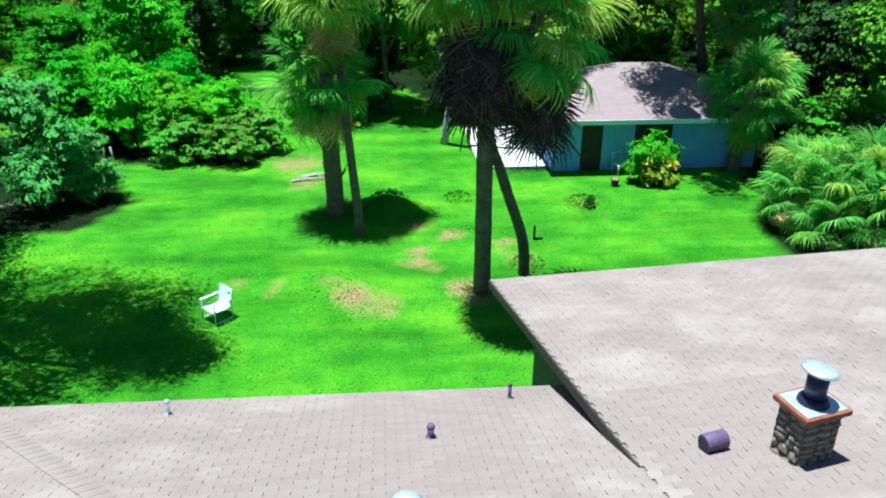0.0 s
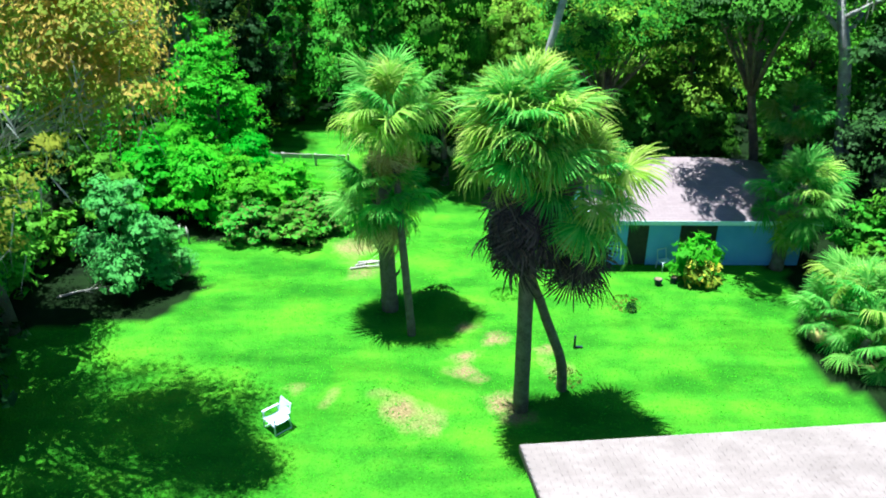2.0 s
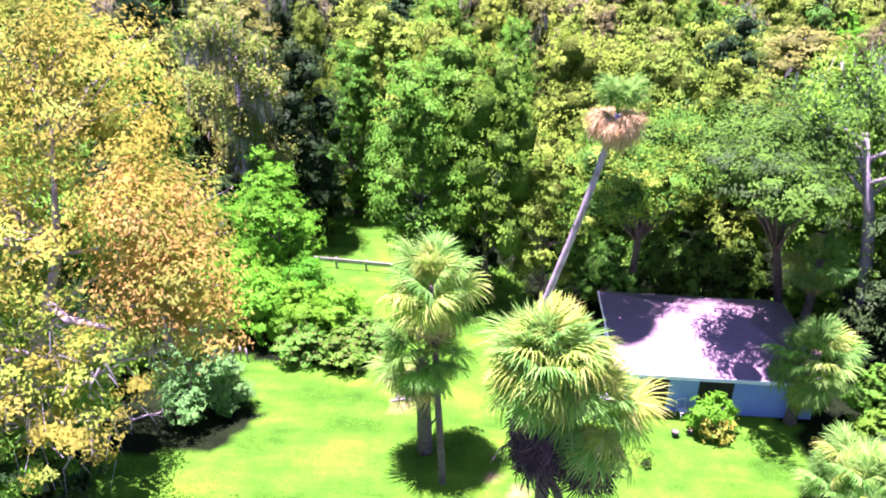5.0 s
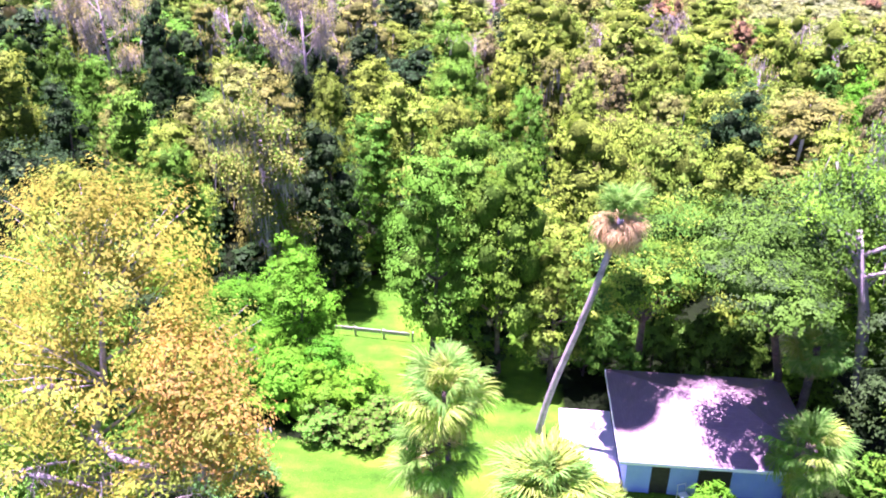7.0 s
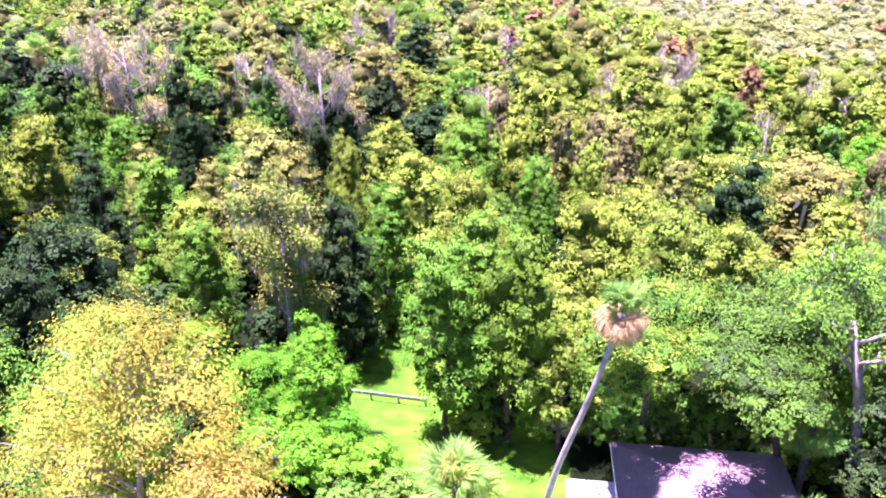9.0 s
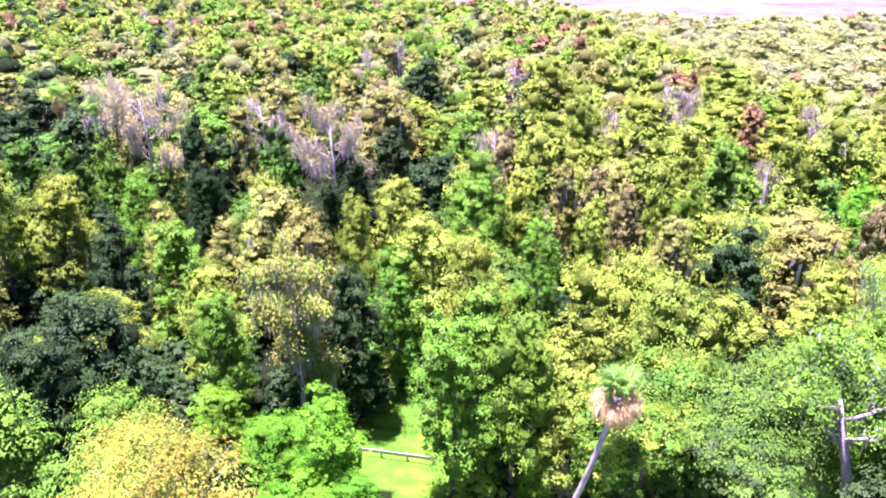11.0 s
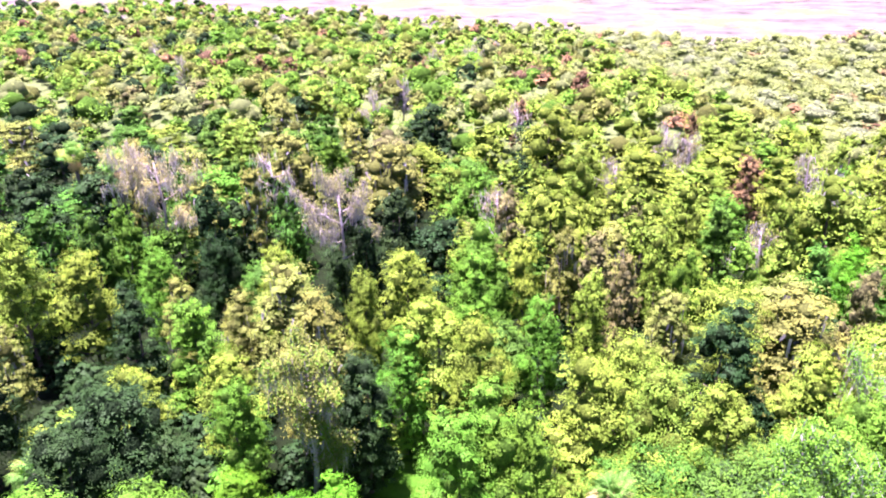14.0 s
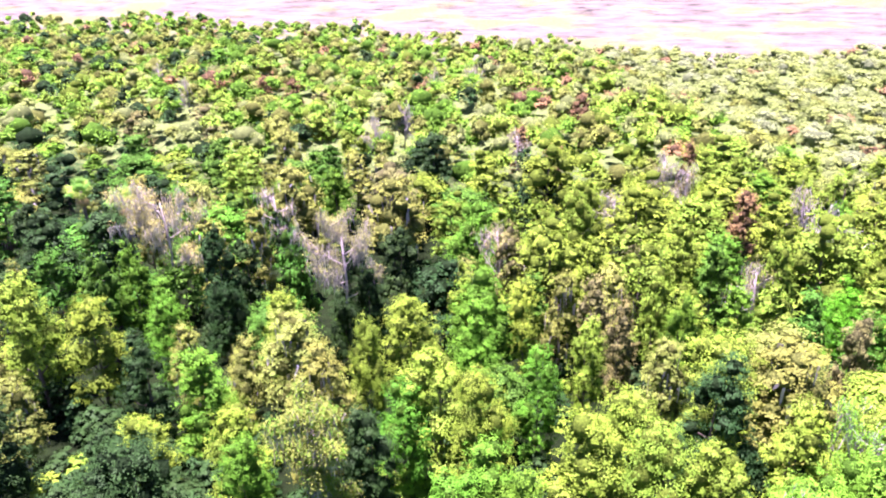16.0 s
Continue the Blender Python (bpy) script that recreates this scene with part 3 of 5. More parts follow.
def build_hut():
    hut = thing("outbuilding", pose(0, 0, 0), "pale blue single-storey outbuilding with a hipped shingle roof", "building")
    bm = bmesh.new()
    ez, rz, run = 2.3, 3.8, 3.85
    c = [bm.verts.new(p) for p in ((HX0, HY0, ez), (HX1, HY0, ez), (HX1, HY1, ez), (HX0, HY1, ez))]
    r = [bm.verts.new(p) for p in ((HX0 + run, (HY0 + HY1) / 2, rz), (HX1 - run, (HY0 + HY1) / 2, rz))]
    fs = [bm.faces.new(f) for f in ((c[0], c[1], r[1], r[0]), (c[1], c[2], r[1]), (c[2], c[3], r[0], r[1]), (c[3], c[0], r[0]))]
    uv = bm.loops.layers.uv.new("UVMap")
    for f, ax in zip(fs, (0, 1, 0, 1)):
        for lp in f.loops:
            p = lp.vert.co
            lp[uv].uv = (p[ax], (p.z - ez) / 1.5 * 4.13)
    bot = [bm.verts.new(v.co - Vector((0, 0, 0.14))) for v in c]
    for i in range(4):
        bm.faces.new((c[(i + 1) % 4], c[i], bot[i], bot[(i + 1) % 4]))
    bm.faces.new(bot)
    part("roof", bm, HUT_ROOF, hut, "sun-bleached pinkish hipped shingle roof")
    for lo, hi in (((HX0 - 0.03, HY0 - 0.035, ez - 0.17), (HX1 + 0.03, HY0 - 0.003, ez + 0.02)), ((HX0 - 0.035, HY0, ez - 0.17), (HX0 - 0.003, HY1, ez + 0.02))):
        bm = bmesh.new()
        box(bm, lo, hi)
        part("fascia", bm, WHITE, hut, "white eave board")
    wx0, wx1, wy0, wy1, h = HX0 + 0.45, HX1 - 0.45, HY0 + 0.5, HY1 - 0.45, 2.15
    d0, d1 = 8.75, 9.65
    for a, b2, z0 in ((wx0, d0, 0), (d0, d1, 2.0), (d1, 11.0, 0), (11.0, 12.6, 2.05), (12.6, wx1, 0)):
        bm = bmesh.new()
        box(bm, (a, wy0, z0), (b2, wy0 + 0.15, h))
        part("lintel" if z0 else "wall", bm, WALL, hut)
    for lo, hi in (((wx0, wy0 + 0.15, 0), (wx0 + 0.15, wy1, h)), ((wx1 - 0.15, wy0 + 0.15, 0), (wx1, wy1, h)), ((wx0 + 0.15, wy1 - 0.15, 0), (wx1 - 0.15, wy1, h))):
        bm = bmesh.new()
        box(bm, lo, hi)
        part("wall", bm, WALL, hut)
    bm = bmesh.new()
    box(bm, (d0, wy0 + 0.06, 0), (d1, wy0 + 0.1, 2.0), 0.01)
    part("door", bm, DARK_WOOD, hut, "dark door in shade")
    bm = bmesh.new()
    box(bm, (11.0, wy0 + 0.06, 0), (12.6, wy0 + 0.1, 2.05), 0.01)
    part("door", bm, DARK_WOOD, hut, "wide dark door in shade")


build_hut()
bm = bmesh.new()
box(bm, (4.6, 31.7, -0.1), (7.5, 37.5, 0.08), 0.02)
tagged(part("slab", bm, CONCRETE, None), "pale concrete slab beside the outbuilding", "slab", kind="structure")

# ---- palms ----


def frond_mesh(name, seed, material, span=1.15, stalk=1.0, ribs=28, droop=0.5):
    """A fan leaf: a stalk along +x, and pointed blades that spread from its tip and hang at their ends."""
    rng = random.Random(seed)
    V, F = [], []
    V += [(0, -0.02, 0), (0, 0.02, 0), (stalk, 0.015, 0.06), (stalk, -0.015, 0.06), (0, 0, 0.035), (stalk, 0, 0.085)]
    F += [(0, 1, 2, 3), (1, 4, 5, 2), (4, 0, 3, 5)]
    for k in range(ribs):
        a = (k / (ribs - 1) - 0.5) * radians(270)
        ln = span * (0.66 + 0.34 * math.cos(a * 0.6)) * rng.uniform(0.85, 1.12)
        dx, dy = math.cos(a), math.sin(a)
        w = 0.021 * span
        b = len(V)
        hang = droop * rng.uniform(0.5, 1.5)
        tilt = rng.uniform(-0.5, 0.5)
        for s, half, dz in ((0.04, 0.008, 0.0), (0.5, w, 0.06 - 0.06 * hang), (0.78, w * 0.7, -0.2 * hang), (0.93, 0.0, -0.48 * hang)):
            r = s * (1 - 0.2 * hang * max(0, s - 0.5))
            cx, cy = stalk - 0.05 + dx * ln * r + 0.05 * s * rng.uniform(-1, 1), dy * ln * r
            z = 0.06 + dz * span - 0.05 * abs(a) * s * span
            if half:
                V += [(cx - dy * half, cy + dx * half, z + half * tilt), (cx + dy * half, cy - dx * half, z - half * tilt)]
            else:
                V.append((cx, cy, z))
        F += [(b, b + 1, b + 3, b + 2), (b + 2, b + 3, b + 5, b + 4), (b + 4, b + 5, b + 6)]
    return mesh_of(name, V, F, material)


GREEN_FRONDS = [frond_mesh("frond", s, FROND, 1.0, 1.05, 54, 0.55) for s in range(4)]
YELLOW_FRONDS = [frond_mesh("frond", 10 + s, FROND_YELLOW, 0.98, 1.0, 52, 0.9) for s in range(3)]
SHADED_FRONDS = [frond_mesh("dead_frond", 40 + s, FROND_SHADED, 1.15, 0.6, 44, 0.45) for s in range(3)]
DEAD_FRONDS = [frond_mesh("dead_frond", 20 + s, FROND_DEAD, 1.0, 0.7, 28, 1.3) for s in range(3)]


def palm(line, girth, count, label, seed, size=1.0, yellow=0.2, dead=8, spread=(80, -40), boots=0, depth=0.5, bark=PALM_BARK, name="palm_tree", deadlow=(50, 80), skirt=0):
    """A fan palm whose trunk follows the points of line, with a head of fronds at its tip."""
    rng = random.Random(seed)
    p = thing(name, pose(*line[0]), label, "palm tree")
    base = Vector(line[0])
    pts = [Vector(q) - base for q in line]
    fine = []
    for i in range(len(pts) - 1):
        p0, p1, p2, p3 = pts[max(i - 1, 0)], pts[i], pts[i + 1], pts[min(i + 2, len(pts) - 1)]
        for k in range(6):
            t = k / 6
            fine.append(0.5 * ((2 * p1) + (p2 - p0) * t + (2 * p0 - 5 * p1 + 4 * p2 - p3) * t * t + (3 * p1 - p0 - 3 * p2 + p3) * t ** 3))
    fine.append(pts[-1])
    fine[0] = fine[0] - Vector((0, 0, 0.2))
    bm = bmesh.new()
    n = len(fine)
    tube(bm, fine, [girth * (1.25 - 0.35 * k / n + (0.06 if k % 2 else 0)) for k in range(n)], 10)
    part("trunk", bm, bark, p)
    tip = fine[-1]
    for i in range(boots):
        a = i * 2.4
        q = fine[min(n - 1, int(n * (0.25 + 0.7 * i / boots)))]
        d = Vector((math.cos(a), math.sin(a), 0))
        bm = bmesh.new()
        tube(bm, [q + d * girth * 0.7, q + d * (girth + 0.14) + Vector((0, 0, 0.3)), q + d * (girth + 0.22) + Vector((0, 0, 0.55))], [0.06, 0.045, 0.02], 4)
        part("leaf_base", bm, PALM_BARK, p)
    for i in range(count):
        u = (i + 0.5) / count
        e = spread[0] + (spread[1] - spread[0]) * u ** 0.85 + rng.uniform(-8, 8)
        az = i * 137.5 + rng.uniform(-12, 12)
        src = YELLOW_FRONDS if rng.random() < yellow * (0.75 + 0.5 * u) else GREEN_FRONDS
        f = new("frond", rng.choice(src))
        f.parent = p
        s = size * rng.uniform(0.75, 1.2) * (0.8 + 0.25 * math.sin(math.pi * u))
        f.matrix_basis = Matrix.Translation(tip + Vector((0, 0, -depth * u))) @ pose(0, 0, 0, 0, 0, az) @ pose(0, 0, 0, rng.uniform(-40, 40), -e, 0) @ Matrix.Scale(s, 4)
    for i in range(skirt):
        f = tagged(new("dead_frond", rng.choice(SHADED_FRONDS)), "hanging brown dead frond darkened to stand for shade")
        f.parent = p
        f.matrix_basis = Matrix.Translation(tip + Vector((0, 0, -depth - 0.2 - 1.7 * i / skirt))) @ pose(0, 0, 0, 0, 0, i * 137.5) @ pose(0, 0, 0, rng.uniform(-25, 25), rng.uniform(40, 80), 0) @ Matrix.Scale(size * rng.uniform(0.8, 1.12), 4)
    for i in range(dead):
        f = new("dead_frond", rng.choice(DEAD_FRONDS))
        f.parent = p
        az = i * 360 / max(dead, 1) + rng.uniform(-20, 20)
        f.matrix_basis = Matrix.Translation(tip + Vector((0, 0, -depth - 0.1))) @ pose(0, 0, 0, 0, 0, az) @ pose(0, 0, 0, rng.uniform(-25, 25), rng.uniform(*deadlow), 0) @ Matrix.Scale(size * rng.uniform(0.8, 1.1), 4)
    return p


palm([(-1.3, 27.3, 0), (-1.4, 27.2, 3.0), (-1.5, 27.1, 5.2)], 0.27, 24, "cabbage palm with green fan fronds and old leaf bases", 1, 1.2, 0.12, 16, (50, -22), 14, 0.7, deadlow=(30, 75))
palm([(-0.4, 25.4, 0), (-0.75, 26.3, 3.5), (-1.15, 27.3, 8.2)], 0.13, 40, "slender leaning palm with a yellowing head of fronds", 2, 1.2, 0.6, 12, (85, -25), 0, 0.9)
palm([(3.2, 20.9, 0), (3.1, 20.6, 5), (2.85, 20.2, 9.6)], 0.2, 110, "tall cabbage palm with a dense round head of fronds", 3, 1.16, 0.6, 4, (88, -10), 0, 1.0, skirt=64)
palm([(4.68, 22.0, 0), (4.5, 21.7, 1.4), (3.72, 21.2, 3.6), (3.3, 20.9, 5.4), (4.5, 20.5, 8.4)], 0.14, 44, "crooked leaning palm with drooping fronds", 4, 1.12, 0.7, 4, (75, -62), 0, 1.1, skirt=10)
palm([(3.4, 35.3, 0), (3.95, 34.9, 3.4), (5.3, 34.6, 8.6), (6.35, 34.6, 13.2)], 0.15, 13, "very tall bent palm with a dead tan skirt", 5, 1.02, 0.0, 64, (88, 48), 0, 0.12, BARK_PALE, "palm_tree", (-22, 62))
palm([(15.3, 30.9, 0), (15.4, 30.9, 1.6), (15.7, 30.9, 3.9)], 0.24, 48, "palm with dark green fronds beside the outbuilding", 6, 1.08, 0.16, 6, (75, -62), 0, 1.4)
palm([(17.6, 37.2, 0), (17.6, 37.0, 3), (17.5, 36.8, 5.6)], 0.2, 36, "palm with light green fronds behind the outbuilding", 7, 0.9, 0.4, 8, (80, -45))
for i, (x, y, z, s) in enumerate(((14.1, 25.3, 1.3, 1.0), (15.3, 24.6, 1.7, 1.1), (15.2, 26.2, 1.6, 1.05), (14.7, 23.6, 1.0, 0.9), (16.5, 25.3, 1.9, 1.1), (16.1, 23.2, 1.2, 1.0), (17.4, 24.0, 1.6, 1.05))):
    x += 0.8
    palm([(x, y, 0), (x, y + 0.1, z * 0.5), (x + 0.1, y, z)], 0.14, 17, "clump palm with bright fan fronds and tan dead leaves", 30 + i, s, 0.12, 10, (75, -25), 0, 0.6, PALM_BARK, "fan_palm", (38, 78), 5)
palm([(-34, 41.5, 0), (-34, 41.4, 3), (-33.8, 41.4, 5.6)], 0.2, 34, "palm with a tan skirt among the trees", 50, 1.1, 0.3, 14, (80, -10))
palm([(-47.5, 83.4, 0), (-47.5, 83.4, 8), (-47.5, 83.4, 13.5)], 0.2, 26, "palm with a tan skirt above the canopy", 51, 1.1, 0.4, 14, (80, 0))
palm([(-54, 85.5, 0), (-54, 85.5, 8), (-54, 85.5, 13.8)], 0.2, 26, "palm with a tan skirt above the canopy", 52, 1.1, 0.4, 14, (80, 0))

# ---- trees ----
TREES = {}
LABELS = {"green": "green broadleaf tree with a dense uneven crown", "dark": "dark green oak with a broad heavy crown", "yellow": "yellow-green broadleaf tree in full sun",
          "deep": "deep green broadleaf tree with a full crown", "olive": "olive-coloured tree with thin foliage and grey moss", "khaki": "grey-olive tree with thin dry foliage", "russet": "rust-brown tree among green crowns", "bright": "bright green broadleaf tree beside the lawn"}
for kind in LABELS:
    for size in ("far",) if kind in ("khaki", "russet") else ("near", "far"):
        TREES[kind, size] = [make_tree(31 + s + 10 * len(TREES), kind, (3.4, 4.0, 3.2)[s], (9.2, 8.6, 10.0)[s], (1.4, 1.6, 1.2)[s], LABELS[kind], 18 + 3 * s,
                                       10400 if size == "near" else 3200, 0.165 if size == "near" else 0.23, 0.22, 0.4, BARK, moss=50 if kind == "olive" else 0) for s in range(3)]
        if kind == "bright":
            break


def shrub(seed, kind, radius, height, label, count=1500, size=0.25):
    return make_tree(seed, kind, radius, height, 0.1, label, 10, count, size, 0.07, 0.1, BARK, "shrub", "shrub")


SHRUBS = {"under": [shrub(301, "green", 1.7, 3.0, "green undergrowth shrub at the wood's edge"), shrub(302, "dark", 1.9, 3.4, "dark green undergrowth shrub at the wood's edge, gap shade in its colour"), shrub(303, "yellow", 1.6, 2.6, "yellow-green undergrowth shrub at the wood's edge")],
          "lime": [shrub(304, "bright", 1.9, 3.2, "bright green shrub beside the lawn and outbuilding", 6500, 0.15), shrub(305, "bright", 2.1, 2.8, "bright green shrub beside the lawn and outbuilding", 6500, 0.15)],
          "brown": [shrub(306, "brown", 1.5, 1.9, "low brown-tinged shrub at the hedge's end", 3600, 0.18)],
          "deep": [shrub(308, "deep", 1.9, 3.2, "deep green understory shrub behind the outbuilding", 5000, 0.16)],
          "silver": [shrub(307, "silver", 2.3, 5.0, "grey-green rounded shrub at the lawn's edge", 9000, 0.18)]}
USED = set()


def stand(src, x, y, top, wide, label="", turn=None):
    """Stand a tree or shrub so that its top comes to the given height and its crown to the given radius."""
    crown = [c for c in src.children if c.name.startswith("crown")][0]
    co = np.empty(len(crown.data.vertices) * 3)
    if src.name not in SIZES:
        crown.data.vertices.foreach_get("co", co)
        co = co.reshape(-1, 3)
        SIZES[src.name] = (crown.location.z + np.percentile(co[:, 2], 99.5), np.percentile(np.hypot(co[:, 0], co[:, 1]), 97))
    h, r = SIZES[src.name]
    m = Matrix.Translation((x, y, 0)) @ pose(0, 0, 0, 0, 0, turn if turn is not None else (x * 37 + y * 91) % 360) @ Matrix.Diagonal((wide / r, wide / r, top / h, 1))
    if src.name in USED:
        ob = copy_thing(src, Matrix.Identity(4))
    else:
        USED.add(src.name)
        ob = src
    ob.matrix_basis = m
    if label:
        ob["label"] = label
    return ob


SIZES = {}


def plant(kind, i, x, y, top, wide, label=""):
    size = "far" if (y > 68 and (kind, "far") in TREES) or (kind, "near") not in TREES else "near"
    return stand(TREES[kind, size][i], x, y, top, wide, label)


rnd = random.Random(5)
FIXED = []


def grove(kind, *places):
    """Trees of one kind: x, y, height, crown radius."""
    for i, (x, y, top, wide) in enumerate(places):
        FIXED.append((kind, i % 3, x, y, top, wide))


# beside the lawn and the outbuilding
grove("bright", (-10.7, 39.4, 9, 2.5), (-14.6, 40.5, 5.6, 2.6), (-18.8, 42, 6.4, 2.4))
# the crown at (22, 28.2) is enlarged out of view to shade the right
grove("green", (-3, 40.6, 14, 3), (1, 40.8, 14.2, 3.1), (-0.8, 43, 14.4, 3.2), (20.6, 43.2, 13.2, 3.8), (24.8, 46.2, 13.6, 4), (-19.4, 44.6, 12.4, 2.4), (-8.6, 52.6, 12.2, 2.8), (22.6, 38.2, 11, 3.2), (22, 28.2, 12.5, 4.2), (-22, 35.5, 10.5, 3.4), (-18, 20.5, 8.5, 3.4), (-28.5, 33, 11.5, 3.8))
grove("yellow", (4.2, 40.2, 10, 2.3), (10.8, 46.2, 14.2, 3.9), (6, 47.2, 14.2, 3.6), (14.8, 45.3, 13.6, 3.3), (9, 51, 13.6, 3.6), (-21.2, 48, 12.6, 2.7), (-6, 54, 14.4, 3.6), (-2.6, 52.2, 14, 3.2), (22.2, 51.5, 12.8, 2.6))
# the crown at (21.8, 33) is also widened unseen, to block the sun
grove("dark", (16.4, 54.6, 14.8, 3.9), (-27.4, 42.6, 13, 4.4), (-10.6, 47.8, 13, 2.6), (21.8, 33, 13.5, 4.4), (-20.4, 29.5, 9, 3.4), (-17.5, 35, 7.6, 2.8), (-24.5, 24, 10, 3.6), (-29.5, 39, 12, 3.6))
grove("olive", (-15.5, 52.5, 15, 3.4))
# crowns that stand out farther back
grove("khaki", (-57.4, 130.4, 11.4, 4.7), (-18.3, 101.2, 12.7, 4.6), (9.6, 64.8, 13.2, 1.9), (12.4, 83.2, 12.4, 2), (30, 64.4, 13.3, 2.2), (-68.2, 127.4, 11, 3.4), (-40.8, 146.6, 9.9, 2.9), (-1.6, 82, 12.6, 2.5), (7.4, 69.8, 13, 2.2))
grove("olive", (-42.3, 92.5, 12.7, 3.8), (-32, 100, 12.6, 4.3), (-35.6, 79.9, 12.9, 3), (4.3, 70.9, 13.1, 2.5), (-17, 94.4, 13.5, 5), (-19.8, 59.8, 13.8, 3.8), (9.5, 74.4, 12, 3.1))
grove("yellow", (-38.8, 100.9, 12.3, 3.6), (-22.1, 64.3, 13.5, 2.6), (-39.6, 60, 13.9, 3.1), (-9.9, 64.1, 13.7, 3.1), (-13.1, 59.6, 13.5, 2.2), (-5.5, 71.5, 12.9, 1.9), (6.5, 62.1, 13.3, 2), (17.9, 83.7, 12.6, 2.6), (30.2, 92.9, 12.5, 3.3), (-82.3, 136, 10.6, 3.5), (-29.5, 125.9, 11, 3.2), (-6, 108, 12, 3.6), (2, 90.4, 12.5, 3.1), (7.6, 98, 12.1, 2.9), (0.6, 67.8, 13.1, 2.1), (14.2, 101.1, 11.8, 2.6), (13.2, 70.4, 12.9, 1.9), (-42.3, 105.6, 13, 3), (7.6, 81.7, 11.8, 3.3))
grove("dark", (-13.8, 79.9, 13, 3.1), (-16.4, 64.8, 13.2, 2), (-65.3, 100.2, 13.1, 5.3), (-40.5, 188.1, 8.4, 3.6), (-79.8, 147, 10.2, 3.6), (-99.6, 161.7, 10.1, 4.9), (-59.9, 82.9, 13.2, 3.8), (-28.9, 66.4, 13.3, 2.5), (-30.1, 75.7, 12.9, 2.5), (-33, 56.5, 12.8, 3.1), (-54.7, 77.8, 14, 4.3), (-48.5, 80.1, 14, 4.3), (-18.4, 76.6, 12, 3.6), (-15.5, 71.9, 12, 2.4))
grove("green", (-33, 61.9, 13.4, 2.2), (-6.1, 83.5, 12.7, 2.9), (-3.3, 63.5, 13.4, 2.3), (2.3, 56.6, 13.4, 2.1), (15.2, 66.6, 13.2, 2.1), (20.8, 69.7, 13.2, 2.5), (16.1, 140.1, 9.8, 2), (-14.8, 135.7, 10.3, 2.8), (-76.6, 186.3, 8.9, 4.6), (-125.8, 184, 9.4, 5.4), (-42, 72.9, 13.2, 2.9), (-26.9, 55.1, 12.6, 2.9), (-36.5, 68.8, 11.5, 2.5), (-6.2, 89.2, 12.5, 3.9), (22.4, 84.6, 11.5, 3.5))
grove("deep", (-50, 70.5, 13.5, 3.3), (-43.8, 69.5, 13.5, 3.1), (20.6, 79.5, 12.6, 2.2), (27.5, 69, 13.2, 2.5))
grove("bright", (32, 73.1, 12, 2.4))
grove("russet", (27.3, 95.9, 12.3, 2.4), (8.6, 145.1, 10.5, 3.2), (-1.8, 124.1, 11, 2.3), (3.4, 115.3, 11.4, 2.2), (23.7, 116.8, 11.3, 2.1), (-49.1, 155.8, 10, 3.1), (-55.9, 158.6, 9.7, 2.7))
taken = []
for k, i, x, y, top, wide in FIXED:
    plant(k, i, x, y, top, wide)
    taken.append((x, y, wide * 0.8))
KEEP_OUT = [(HX0 - 1, HY0 - 2, HX1 + 3.5, HY1 + 3.0), (-16, 10, 7.5, 38.5), (-9.6, 36, -4.0, 51), (-13, 36, -4, 41), (-16.5, 42, -13.3, 49), (-8.2, 56.5, -5.0, 61)]


def free(x, y, gap):
    return not any(a < x < c and b < y < d for a, b, c, d in KEEP_OUT) and all((x - a) ** 2 + (y - b) ** 2 > (r + gap) ** 2 for a, b, r in taken)


y = 42.0
while y < 118:
    x = -0.76 * y - 5
    while x < 0.44 * y + 10:
        tx, ty = x + rnd.uniform(-1.8, 1.8), y + rnd.uniform(-1.8, 1.8)
        if rnd.random() < (0.64 if tx < 0 else 0.82) and free(tx, ty, 1.7):
            left = tx < -2 + 0.05 * ty
            if left:
                kind = rnd.choice(["green", "dark", "deep", "olive", "dark", "olive", "yellow", "deep"])
            elif ty > 55:
                kind = rnd.choice(["yellow", "yellow", "olive", "green", "yellow", "yellow"])
            else:
                kind = rnd.choice(["green", "deep", "yellow", "green"])
            top = rnd.choice((rnd.uniform(7.5, 11), rnd.uniform(10.5, 14), rnd.uniform(12, 17))) - max(0, (ty - 60)) * 0.05
            plant(kind, rnd.randrange(3), tx, ty, top, rnd.uniform(2.0, 3.4) if rnd.random() < 0.6 else rnd.uniform(3.4, 5.4))
            taken.append((tx, ty, 2.2))
        x += 4.8
    y += 4.4

# undergrowth between the first trunks, mostly dark leaves that stand for shade
for i in range(85):
    x, y = rnd.uniform(-46, 32), rnd.uniform(39.5, 80)
    if not any(a < x < c and b < y < d for a, b, c, d in KEEP_OUT):
        stand(SHRUBS["under"][(1, 0, 1, 1, 2)[i % 5]], x, y, rnd.uniform(2.2, 4.6), rnd.uniform(1.4, 2.4))
for x, y, top in ((18.6, 39.5, 3.8), (18.4, 29.0, 2.2), (17.6, 27.4, 2.0), (19.2, 31.0, 3.0), (19.6, 24.6, 3.0), (20.5, 36.0, 3.4),
                  (-15.9, 22.6, 4.4), (-17.4, 24.4, 6.0), (-16.9, 27.6, 3.4), (-13.9, 17.6, 2.6), (-13.7, 19.3, 3.8), (-15.6, 19.6, 6.0), (-16.6, 31.0, 3.2), (-15.8, 17.5, 2.2), (-19.5, 16.5, 3.4), (-15.2, 34.6, 4.2)):
    stand(SHRUBS["under"][int(x * 7) % 2], x, y, top, top * 0.55)
